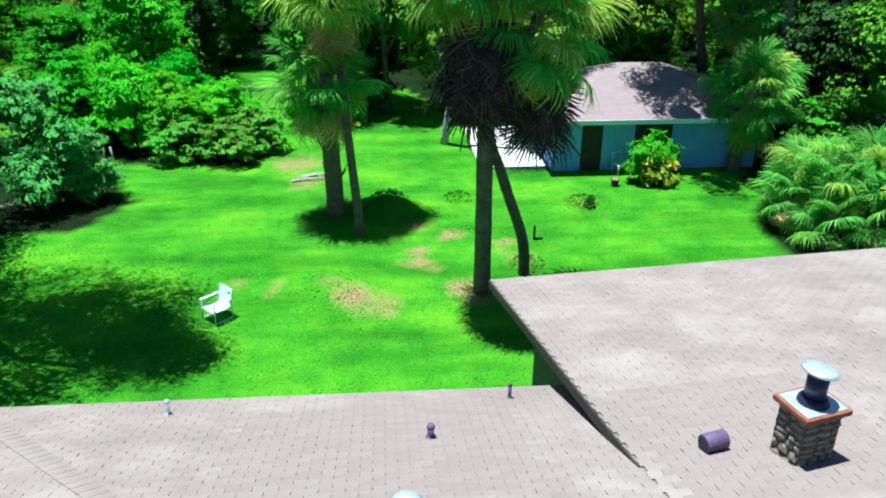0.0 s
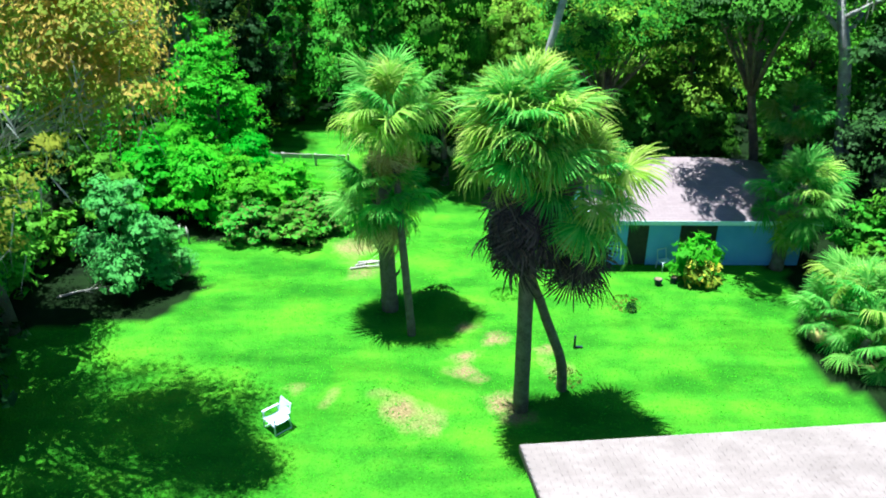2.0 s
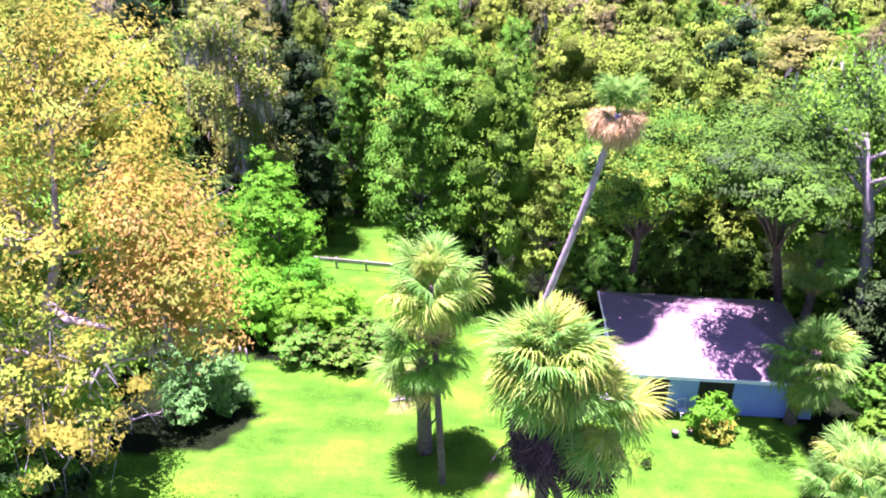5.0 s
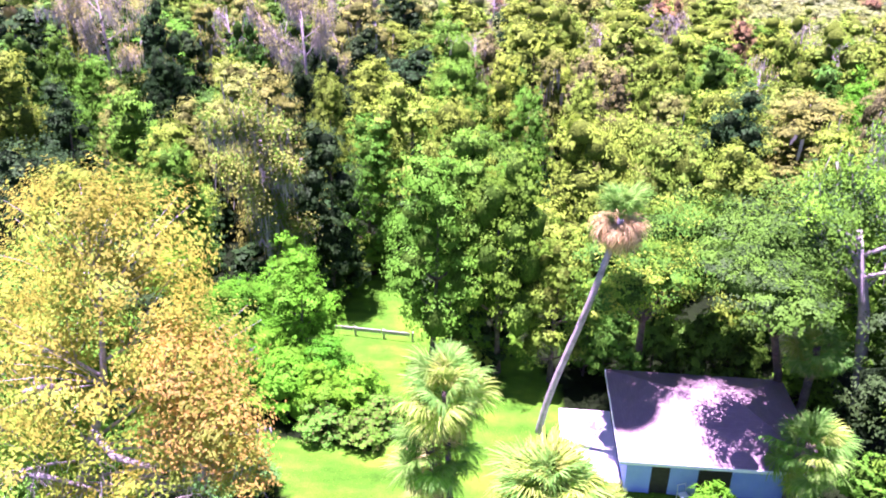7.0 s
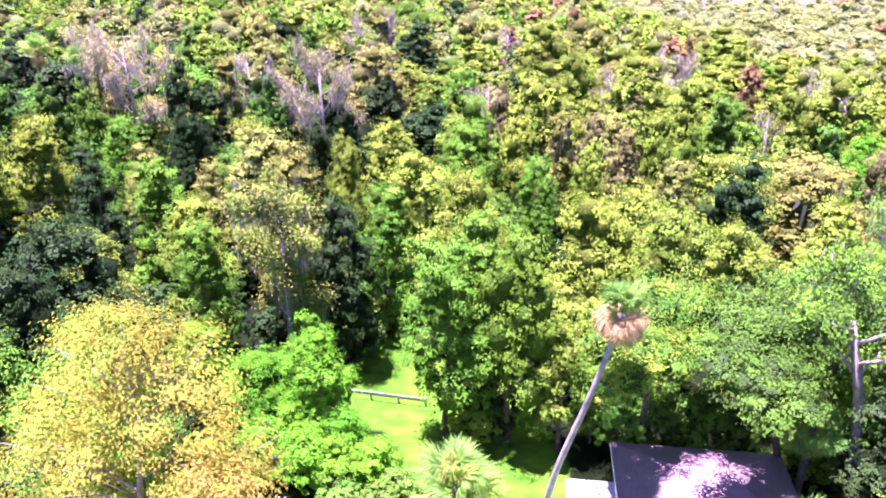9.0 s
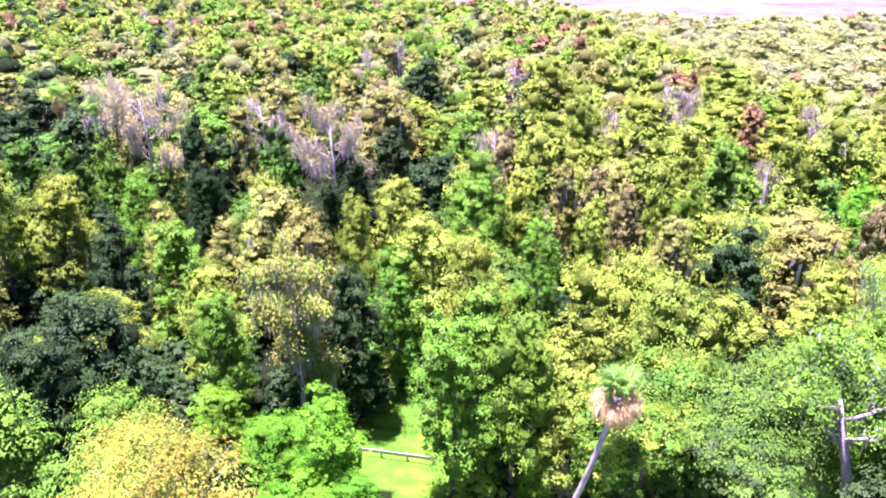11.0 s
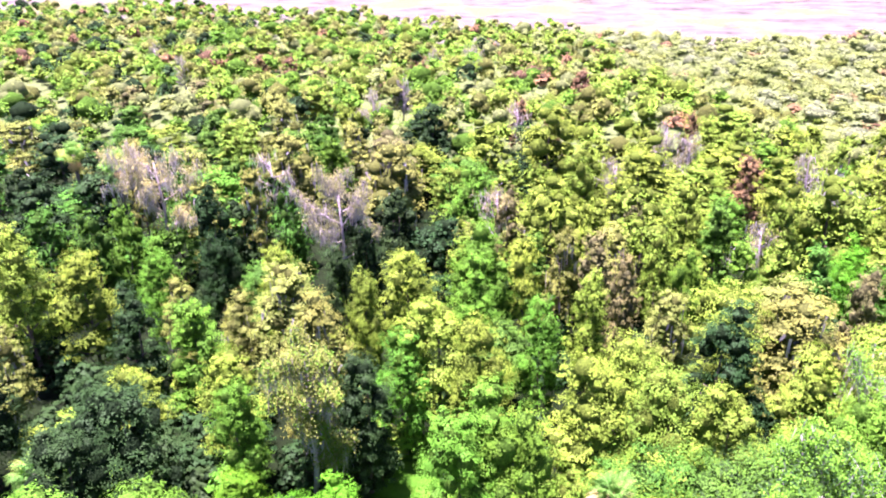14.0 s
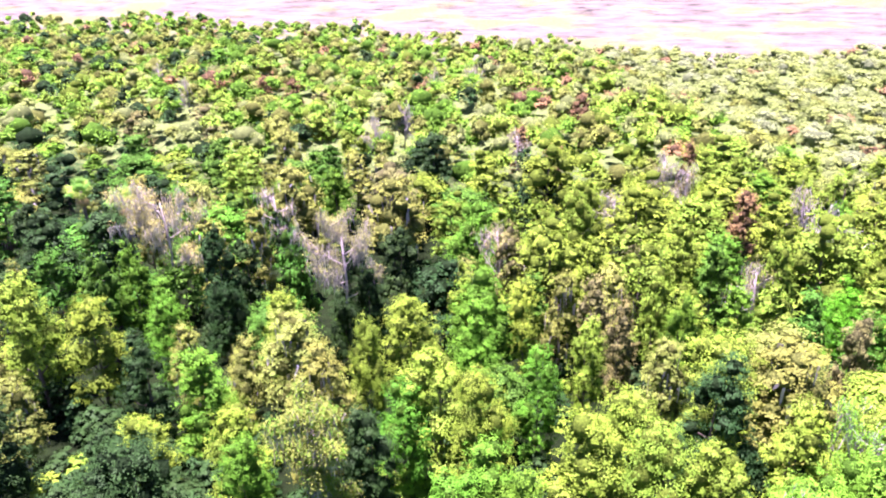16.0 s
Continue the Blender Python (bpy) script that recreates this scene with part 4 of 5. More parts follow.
# dark shrubs added over bright gaps; the deep shade is in their leaf colour
for x, y, top in ((-23.4, 42.4, 3.6), (-22.2, 40.4, 3.2), (-24.6, 46.6, 4.2), (-23.2, 44.8, 3.6), (-26.2, 47.6, 4.4), (-16.2, 43.4, 3.0), (-15.0, 47.4, 3.4), (-16.6, 48.6, 4.0), (-13.2, 44.2, 2.8), (-30.8, 46.4, 4.6), (-29.0, 49.0, 4.8), (-36.5, 46.5, 4.2), (-34.2, 52.5, 4.4), (-36.0, 54.5, 4.6), (-31.5, 53.5, 4.2), (-38.0, 56.5, 4.6), (-45.0, 60.5, 4.4), (-48.0, 63.0, 4.4), (-41.5, 58.5, 4.0), (-51.0, 65.0, 4.6), (-47.0, 58.5, 4.2), (-33.5, 47.5, 4.6), (-38.5, 50.0, 4.4), (-31.5, 43.0, 3.6), (-35.5, 44.0, 3.6), (-25.0, 50.5, 4.0), (-22.0, 52.0, 4.0), (-6.8, 58.6, 4.5), (-2.2, 100.2, 4.6), (-1.2, 91.8, 4.6), (-1.1, 84.4, 4.6), (-0.2, 78.0, 4.6)):
    stand(SHRUBS["under"][1], x, y, top, top * 0.6)
# the hedge along the lawn and behind the outbuilding
for kind, i, x, y, top, wide in (("deep", 0, 8.0, 40.3, 4.6, 2.0), ("deep", 0, 10.2, 40.8, 5.2, 2.1), ("deep", 0, 12.6, 40.4, 5.4, 2.2), ("deep", 0, 15.0, 40.8, 4.6, 2.0), ("deep", 0, 6.2, 41.0, 5.0, 1.8), ("lime", 0, -13.2, 35.6, 4.2, 2.0), ("lime", 1, -10.6, 35.4, 3.9, 1.9), ("lime", 0, -8.4, 35.6, 3.4, 1.8), ("lime", 1, -6.6, 36.2, 2.9, 1.7), ("lime", 0, -11.5, 37.4, 4.4, 1.9), ("lime", 1, -8.8, 37.4, 3.8, 1.8),
                                 ("brown", 0, -8.0, 33.9, 1.9, 1.5), ("brown", 0, -5.9, 33.8, 1.8, 1.5), ("brown", 0, -5.0, 34.8, 2.0, 1.4), ("silver", 0, -12.0, 28.8, 4.8, 1.9), ("silver", 0, -10.3, 29.4, 2.8, 1.0)):
    stand(SHRUBS[kind][i], x, y, top, wide)


# ---- the large turning tree by the lawn, and bare moss-hung trees ----


def branch_lines(rng, start, way, length, girth, depth, out):
    """Crooked limbs that fork."""
    pts, rad = [start], [girth]
    p, d = start.copy(), way.normalized()
    for k in range(4):
        d = (d + Vector((rng.uniform(-0.3, 0.3), rng.uniform(-0.3, 0.3), rng.uniform(-0.12, 0.2)))).normalized()
        p = p + d * length / 4
        pts.append(p.copy())
        rad.append(girth * (1 - 0.17 * (k + 1)))
    out.append((pts, rad))
    if depth:
        for k in range(3):
            s = pts[2 + k // 2 + (k == 2)] if k < 2 else pts[4]
            w = (d + Vector((rng.uniform(-1, 1), rng.uniform(-1, 1), rng.uniform(-0.3, 0.6)))).normalized()
            branch_lines(rng, s, w, length * rng.uniform(0.5, 0.75), girth * 0.5, depth - 1, out)


def moss_from(seed, tips, count, longest, thick=1.0):
    rng = np.random.default_rng(seed)
    T = np.array([tuple(t) for t in tips])
    p = T[rng.integers(0, len(T), count)] + rng.normal(0, 0.25, (count, 3))
    ln = rng.uniform(0.3, longest, count)
    w = rng.uniform(0.02, 0.055, count) * thick
    yaw = rng.uniform(0, math.pi, count)
    s = np.stack([np.cos(yaw), np.sin(yaw), 0 * yaw], 1) * w[:, None]
    sway = rng.normal(0, 0.12, (count, 3)) * [1, 1, 0]
    down = np.stack([0 * ln, 0 * ln, -ln], 1)
    v = np.stack([p - s, p + s, p + s * 0.9 + down * 0.55 + sway, p + down + sway * 1.6, p - s * 0.9 + down * 0.6 + sway], 1).reshape(-1, 3)
    return mesh_of("moss", v.tolist(), np.arange(5 * count).reshape(count, 5).tolist(), MOSS)


def moss_tree(seed, x, y, height, spread, label, moss=500, leaf=None, count=0, lean=(0, 0), longest=1.8, girth=0.3, first=0.4, thick=1.0):
    """A tree of pale crooked limbs hung with grey moss, with thin foliage where leaf is given."""
    rng = random.Random(seed)
    t = thing("moss_hung_tree", pose(x, y, 0), label, "tree")
    lines = []
    top = Vector((lean[0], lean[1], height * 0.8))
    trunk = [Vector((0, 0, -0.2)), top * 0.3 + Vector((rng.uniform(-0.3, 0.3), 0.2, 0)), top * 0.65 + Vector((0.2, rng.uniform(-0.3, 0.3), 0)), top]
    lines.append((trunk, [girth * 1.3, girth, girth * 0.8, girth * 0.45]))
    for k in range(8):
        u = first + (0.95 - first) * k / 7
        a = k * 2.4 + rng.uniform(-0.4, 0.4)
        branch_lines(rng, top * u, Vector((math.cos(a), math.sin(a), 0.25 + 0.6 * u)), spread * rng.uniform(0.7, 1.1) * (1.1 - 0.4 * u), girth * 0.42, 2, lines)
    bm = bmesh.new()
    for pts, rad in lines:
        tube(bm, pts, rad, 6 if rad[0] > 0.1 else 4)
    part("trunk", bm, BARK_PALE, t, "pale grey trunk and crooked limbs")
    tips = [q for pts, _ in lines[1:] for q in pts[1:]]
    ob = tagged(new("moss", moss_from(seed, tips, moss, longest, thick)), "grey hanging moss", kind="stuff")
    ob.parent = t
    if leaf:
        g = np.random.default_rng(seed)
        T = np.array([tuple(q) for q in tips])
        for kind, share in leaf:
            n = int(count * share * 3.0)
            sel = T[g.integers(0, len(T), n // 14)]
            c = sel[g.integers(0, len(sel), n)] + g.normal(0, 0.32, (n, 3)) * [1, 1, 1.1]
            out = g.normal(0, 1, (n, 3))
            v, f = leaves(g, c, out * 0.4, 0.19, 0.12, 0.6)
            cr = new("crown", soften(mesh_of("crown", v.tolist(), f.tolist(), LEAF[kind]), LAST_NORMALS[0] + np.array([0, 0, 0.5])))
            cr.parent = t
    return t


def old_tree():
    """The big tree that turns yellow and rust, hung with moss; its boughs hold the lobes listed."""
    gold = [(2.6, -0.3, 17.1, 2.4), (0.1, 1.2, 16.6, 2.4), (3.0, -0.5, 15.0, 2.0), (1.1, -1.8, 13.4, 2.3), (-1.4, 0.2, 14.0, 2.5), (3.6, 0.7, 12.6, 2.1), (-0.4, -1.3, 10.4, 2.0), (2.6, -1.5, 10.4, 1.7), (4.6, -0.3, 10.6, 1.5), (-2.4, 2.2, 12.0, 2.3), (0.9, 0.2, 18.0, 1.6)]
    rust = [(5.0, -1.4, 14.1, 1.4), (6.0, -1.7, 12.3, 1.4), (4.6, -1.1, 11.7, 1.5), (6.8, -2.1, 11.1, 0.9), (5.3, -0.7, 10.6, 1.2)]
    gold += [(2.9, -2.4, 9.0, 1.2), (2.2, -2.7, 7.6, 1.1), (1.2, -2.6, 9.6, 1.3), (3.5, -2.0, 10.2, 1.2), (0.2, -2.4, 8.4, 1.1), (-0.4, -2.3, 11.4, 1.4)]
    shade = [(-0.8, -0.4, 8.2, 1.5), (0.6, -0.6, 6.2, 1.3), (-0.6, -0.8, 5.2, 1.3), (1.6, 0.6, 5.6, 1.2), (-1.2, 0.4, 10.4, 1.5), (0.9, 0.4, 9.2, 1.3), (0.2, -0.2, 3.4, 1.1)]
    gold = [(x + 1.5, y + (0.6 if z > 12 else -1.1), z, r * (0.93 if z > 12 else 1.0)) for x, y, z, r in gold]
    shade += [(0.4, -3.6, 7.4, 1.1), (1.6, -3.9, 6.4, 1.0), (-0.8, -3.2, 6.2, 1.1), (0.4, -4.2, 5.0, 1.0), (-0.9, -4.0, 4.0, 1.0)]
    rust = [(x + 0.9, y, z, r * 0.95) for x, y, z, r in rust]
    t = thing("moss_hung_tree", pose(-14.4, 20.8, 0), "large old tree with gold and rust foliage and grey moss", "tree")
    rng = random.Random(4)
    bm, twigs = bmesh.new(), bmesh.new()
    spine = [Vector((0, 0, -0.2)), Vector((0.1, -0.1, 4.0)), Vector((0.9, -0.1, 8)), Vector((2.4, 0, 12)), Vector((3.0, 0, 16))]
    tube(bm, spine, [0.34, 0.26, 0.2, 0.13, 0.04], 9)
    tube(bm, [Vector((-0.3, 0.2, -0.2)), Vector((-0.9, 0.3, 4)), Vector((-1.5, 0.2, 9)), Vector((-1.8, -0.2, 12))], [0.3, 0.22, 0.15, 0.06], 8)
    tips, low = [], []
    for x, y, z, r in gold + rust:
        h = min(15.5, max(6.5, z - 0.45 * math.hypot(x - 2, y) - rng.uniform(0.2, 1.2)))
        k = min(3, int(h / 4))
        s, e = spine[k].lerp(spine[k + 1], h / 4 - k), Vector((x, y, z))
        m = s.lerp(e, 0.55) + Vector((rng.uniform(-0.4, 0.4), rng.uniform(-0.4, 0.4), rng.uniform(-0.7, 0.1)))
        tube(twigs, [s, m, e], [0.06, 0.04, 0.015], 6)
        tips += [m, e]
        for _ in range(8):
            q = e + Vector((rng.uniform(-1, 1), rng.uniform(-1, 1), rng.uniform(-0.6, 0.8))) * r
            tube(twigs, [m, m.lerp(q, 0.6) + Vector((0, 0, 0.2)), q], [0.018, 0.012, 0.006], 4)
            tips.append(q)
    for bough in ([(0.4, -0.6, 8.4), (0.2, -1.4, 9.5), (1.4, -1.9, 9.9), (2.8, -2.0, 9.6)], [(0.3, -0.6, 8.6), (-1.2, -1.4, 9.3), (-2.6, -1.8, 9.4)], [(2.0, -0.4, 10.6), (3.4, -1.8, 10.9), (5.0, -2.3, 11.0)], [(1.2, 0, 12.2), (1.0, -1.8, 13.2), (2.2, -2.3, 13.9)]):
        line = [Vector(q) for q in bough]
        tube(bm, line, [0.15, 0.12, 0.08, 0.04][:len(line)], 6)
        low += line[1:] + [line[1].lerp(line[2], 0.5)]
    part("trunk", bm, BARK_PALE, t, "pale grey trunk and crooked limbs")
    part("bough", twigs, BARK_PALE, t, "pale grey twigs")
    g = np.random.default_rng(71)
    for kind, lobes, n in (("gold", gold[:6] + gold[9:], 9000), ("yellow", gold, 4400), ("rust", rust, 2500), ("gold", rust, 2400), ("green", shade, 9500)):
        p, d = crown_points(g, lobes, int(n * 2.7), 1.15, *((26, 0.32) if lobes is rust else (60, 0.22)))
        v, f = leaves(g, p, d, 0.15, 0.085, 0.5, 1.4)
        cr = new("crown", foliage("crown", g, v, f, LAST_NORMALS[0], [], kind))
        cr.parent = t
    ob = tagged(new("moss", moss_from(71, low * 3 + [q for q in tips if q.z < 12], 420, 1.1, 0.4)), "grey hanging moss", kind="stuff")
    ob.parent = t


old_tree()


def bough_tree(name, label, base, lobes, kind, count, size, girth, seed):
    """A tree whose boughs reach to the balls listed, in world metres."""
    t = thing(name, pose(*base), label, "tree")
    o = Vector(base)
    rel = [(x - o.x, y - o.y, z, r) for x, y, z, r in lobes]
    mid = Vector((sum(b[0] for b in rel), sum(b[1] for b in rel), sum(b[2] for b in rel))) / len(rel)
    fork = mid * 0.55
    rng = random.Random(seed)
    bm = bmesh.new()
    tube(bm, [(0, 0, -0.2), fork * 0.5 + Vector((0.15, 0.1, 0)), fork, mid], [girth * 1.4, girth, girth * 0.8, girth * 0.35], 8)
    for x, y, z, r in rel:
        e = Vector((x, y, z))
        m = fork.lerp(e, 0.5) + Vector((rng.uniform(-0.3, 0.3), rng.uniform(-0.3, 0.3), rng.uniform(-0.2, 0.5)))
        tube(bm, [fork, m, e], [girth * 0.45, girth * 0.3, girth * 0.1], 6)
    part("trunk", bm, BARK, t)
    g = np.random.default_rng(seed)
    for tone, share in kind:
        p, d = crown_points(g, rel, int(count * share * 1.5), 0.95, 34, 0.24, 1.25, 0.45)
        v, f = leaves(g, p, d, size * 0.8, size * 0.5, 0.7, 0.9)
        cr = new("crown", foliage("crown", g, v, f, LAST_NORMALS[0], rel if tone == kind[0][0] else [], tone, 1, 0.6))
        cr.parent = t


bough_tree("broadleaf_tree", "green tree that overhangs the outbuilding's roof", (17.2, 39.2, 0), [(13.3, 34.7, 11.5, 1.8), (12.2, 33.9, 10.8, 1.4), (14.5, 34.0, 10.2, 1.6), (15.0, 36.2, 11.4, 1.9), (16.5, 38.2, 12, 2.3), (14.5, 38.5, 11.2, 2.1), (13.0, 37.5, 10.0, 1.6), (12.6, 38.8, 11.2, 1.7), (15.4, 37.6, 9.2, 1.6), (13.4, 33.0, 11.2, 1.3), (14.6, 32.6, 10.4, 1.2), (12.4, 29.9, 11.6, 1.1), (11.5, 31.6, 11.6, 1.2), (11.1, 33.3, 11.8, 1.2), (12.9, 31.4, 11.5, 1.2), (14.0, 30.4, 11.4, 1.2)], (("deep", 0.75), ("dark", 0.25)), 17000, 0.22, 0.24, 81)
bough_tree("broadleaf_tree", "deep green tree leaning over the outbuilding's back eave", (9.0, 40.6, 0), [(6.6, 36.6, 8.6, 1.5), (8.0, 37.4, 9.2, 1.6), (9.3, 37.9, 8.6, 1.5), (10.6, 38.5, 9.0, 1.6), (12.2, 39.2, 8.6, 1.5), (7.0, 38.8, 10.0, 1.8), (9.0, 39.8, 10.4, 2.0), (11.4, 40.4, 10.2, 1.9), (13.4, 40.3, 9.4, 1.7), (6.0, 35.6, 8.2, 1.3), (7.6, 36.0, 9.2, 1.5), (9.0, 36.6, 9.6, 1.4), (6.2, 37.6, 9.8, 1.6), (7.2, 34.9, 9.0, 1.1)], (("deep", 0.5), ("yellow", 0.25), ("green", 0.25)), 15000, 0.2, 0.22, 83)
bough_tree("broadleaf_tree", "green tree under the large turning tree", (-15.3, 25.5, 0), [(-16.2, 26.0, 11.0, 2.0), (-17.6, 25.0, 9.0, 2.1), (-15.2, 27.0, 8.6, 1.8), (-18.0, 27.4, 11.4, 2.3), (-16.6, 24.2, 6.8, 1.7), (-14.7, 25.9, 10.8, 1.5), (-17.4, 23.2, 5.0, 1.5), (-14.6, 22.6, 4.6, 1.5), (-13.6, 23.6, 6.4, 1.3), (-15.0, 20.6, 3.0, 1.3)], (("deep", 0.5), ("green", 0.5)), 12000, 0.22, 0.3, 73)
moss_tree(74, -14.6, 46.0, 15.4, 3.2, "tree draped in grey moss at the wood's edge", 1500, (("olive", 0.7), ("green", 0.3)), 8000, (0.3, 0.2), 2.2, 0.22, 0.32, 0.7)
moss_tree(75, -18.2, 72.6, 19.6, 4.4, "pale dead tree draped in grey moss", 2600, (("khaki", 1.0),), 1500, (0, 0), 1.5, 0.17, 0.5, 0.6)
moss_tree(76, -40.5, 79.0, 19.4, 4.8, "pale dead tree draped in grey moss", 2600, (("khaki", 1.0),), 2400, (0, 0), 1.5, 0.17, 0.5, 0.6)
moss_tree(77, 37.0, 92.5, 11.5, 3.0, "pale dead tree among green crowns", 400, None, 0, (0, 0), 2.0, 0.26, 0.5)
moss_tree(78, 20.9, 37.0, 15.0, 4.2, "tall pale-trunked tree with dark moss", 300, (("green", 0.7), ("dark", 0.3)), 5200, (-2.6, 0.4), 1.5, 0.34, 0.72)
moss_tree(79, -22.2, 134.0, 12.4, 2.4, "pale bare tree in the distant wood", 300, None, 0, (0, 0), 1.6, 0.2, 0.5)
moss_tree(80, 27.0, 50.0, 13.5, 4.2, "half-bare tree with grey moss", 500, (("green", 1.0),), 1600, (0, 0), 2.0, 0.28, 0.5)

for i, (x, y, h) in enumerate(((19.2, 111.4, 13.0), (35.0, 99.5, 12.5), (-69.2, 150.5, 12.0), (-20.9, 162.9, 11.0), (-12.8, 168.8, 10.5), (21.6, 106.4, 12.5), (-31.2, 89.7, 15.0), (-25.5, 124.6, 12.5), (24.0, 76.5, 13.5), (-2.9, 83.1, 14.0), (11.2, 97.0, 12.5), (-82.2, 165.9, 11.0), (-2.1, 121.3, 12.5))):
    moss_tree(120 + i, x, y, h, 2.4, "pale bare tree among distant green crowns", 260, (("khaki", 1.0),), 260, (0, 0), 1.6, 0.2, 0.45)

# woods beyond, too many to count


def build_woods():
    rng = np.random.default_rng(8)
    VV = {k: [] for k in ("green", "yellow", "olive", "russet", "dark", "scrub", "sage")}
    NN, mass = {k: [] for k in VV}, {k: [] for k in VV}
    y = 117.0
    while y < 252:
        far = min(1, (y - 117) / 100)
        step = 4.6 - 1.4 * far
        for x in np.arange(-0.77 * y - 4, 0.43 * y + 8, step):
            cx, cy = x + rng.uniform(-2.6, 2.6), y + rng.uniform(-2.6, 2.6)
            if cy > marsh_edge(cx) or not free(cx, cy, 0.6):
                continue
            open_ground = min(1, max(0, (cx - 4 - 0.35 * (190 - cy)) / 24))
            top = (11.3 - 4.4 * far) * (1 - 0.62 * open_ground) * rng.uniform(0.68, 1.2)
            low = 1 - 0.45 * open_ground
            r = (1.5 + 2.9 * rng.random() ** 1.8) * (1 - 0.25 * far) * (1 + 0.1 * open_ground)
            u = rng.random()
            if u < 0.9 * open_ground:
                kind = "scrub" if u < 0.62 else "sage"
            elif cx < -10:
                kind = "green" if u < 0.3 else "olive" if u < 0.52 else "yellow" if u < 0.76 else "scrub" if u < 0.88 else "dark" if u < 0.97 else "russet"
            else:
                kind = "yellow" if u < 0.42 else "scrub" if u < 0.62 else "green" if u < 0.74 else "olive" if u < 0.97 else "russet"
            lobes = [(0, 0, 0, r * 0.75)] + [(math.cos(a) * r * 0.55, math.sin(a) * r * 0.55, -0.3 * r * rng.uniform(0.3, 1.5), r * 0.5) for a in rng.uniform(0, 6.28, 5)]
            n = int(310 - 150 * far)
            p, d = crown_points(rng, lobes, n, 0.9, 9, 0.3)
            p[:, 2] *= low
            d = d + np.array([0, 0, 0.8 * open_ground])
            place = np.array([cx, cy, top - r * 0.75 * low])
            v, _ = leaves(rng, p + place, d, 0.4, 0.28, 0.7, 1.2)
            mass[kind] += [(cx + b[0], cy + b[1], place[2] + b[2] * low - 0.3 * r * open_ground, b[3]) for b in lobes[:3]]
            VV[kind].append(v)
            NN[kind].append(LAST_NORMALS[0])
        y += step * 0.9
    words = {"green": "green", "yellow": "yellow-green", "olive": "olive grey", "russet": "rust-brown", "dark": "dark green", "scrub": "pale yellow-green", "sage": "pale grey-green"}
    for kind, vs in VV.items():
        v = np.concatenate(vs)
        f = np.arange(len(v)).reshape(-1, 3)
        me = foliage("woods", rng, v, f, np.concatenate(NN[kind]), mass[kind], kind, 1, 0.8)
        tagged(new("distant_woods", me), "distant " + words[kind] + " treetops stretching to the marsh", "woods", kind="stuff")


build_woods()

# ---- things on the lawn ----


def garden_chair():
    c = thing("garden_chair", pose(-4.4, 19.95, 0.0, 0, 0, -46), "white metal garden armchair with a slung seat on the lawn", "chair")
    for x in (-0.3, 0.3):
        for line in ([(x, -0.3, 0), (x, -0.29, 0.3), (x, -0.28, 0.6)], [(x, 0.3, 0), (x, 0.26, 0.34), (x, 0.24, 0.6)]):
            bm = bmesh.new()
            tube(bm, line, [0.02, 0.02, 0.02], 8)
            part("leg", bm, WHITE, c)
        bm = bmesh.new()
        box(bm, (x - 0.035, -0.32, 0.6), (x + 0.035, 0.28, 0.63), 0.01)
        part("armrest", bm, WHITE, c)
        bm = bmesh.new()
        tube(bm, [(x, -0.3, 0.04), (x, 0.29, 0.04)], [0.016, 0.016], 6)
        part("side_rail", bm, WHITE, c)
    bm = bmesh.new()
    for k in range(6):
        y = -0.3 + k * 0.1
        z = 0.4 - 0.05 * math.sin(math.pi * (k + 0.5) / 6)
        box(bm, (-0.285, y, z), (0.285, y + 0.097, z + 0.018), 0.004)
    part("seat", bm, WHITE, c, "white slung seat")
    bm = bmesh.new()
    for lo, hi in (((-0.285, 0.235, 0.4), (0.285, 0.255, 0.7)), ((-0.285, 0.235, 0.78), (0.285, 0.255, 0.9)), ((-0.285, 0.235, 0.7), (0.1, 0.255, 0.78)), ((0.22, 0.235, 0.7), (0.285, 0.255, 0.78))):
        box(bm, lo, hi, 0.004)
    bmesh.ops.rotate(bm, cent=(0, 0.24, 0.4), matrix=Matrix.Rotation(radians(-14), 3, "X"), verts=bm.verts)
    part("backrest", bm, WHITE, c, "white backrest with a slot")
    bm = bmesh.new()
    tube(bm, [(-0.3, -0.3, 0.36), (0.3, -0.3, 0.36)], [0.018, 0.018], 6)
    part("front_rail", bm, WHITE, c)


garden_chair()


def wire_chair(x, y, turn):
    c = thing("metal_chair", pose(x, y, 0, 0, 0, turn), "thin white metal chair beside the outbuilding wall", "chair")
    for sx in (-0.22, 0.22):
        bm = bmesh.new()
        tube(bm, [(sx, -0.22, 0), (sx, -0.2, 0.42), (sx, 0.2, 0.42), (sx, 0.3, 0.85)], [0.022] * 4, 6)
        part("side_frame", bm, WHITE, c)
        bm = bmesh.new()
        tube(bm, [(sx, 0.25, 0), (sx, 0.2, 0.42)], [0.022] * 2, 6)
        part("leg", bm, WHITE, c)
    bm = bmesh.new()
    box(bm, (-0.21, -0.2, 0.41), (0.21, 0.2, 0.435), 0.01)
    part("seat", bm, WHITE, c)
    bm = bmesh.new()
    tube(bm, [(-0.22, 0.3, 0.85), (0.22, 0.3, 0.85)], [0.022] * 2, 6)
    part("back_rail", bm, WHITE, c)


wire_chair(10.35, 30.75, 20)


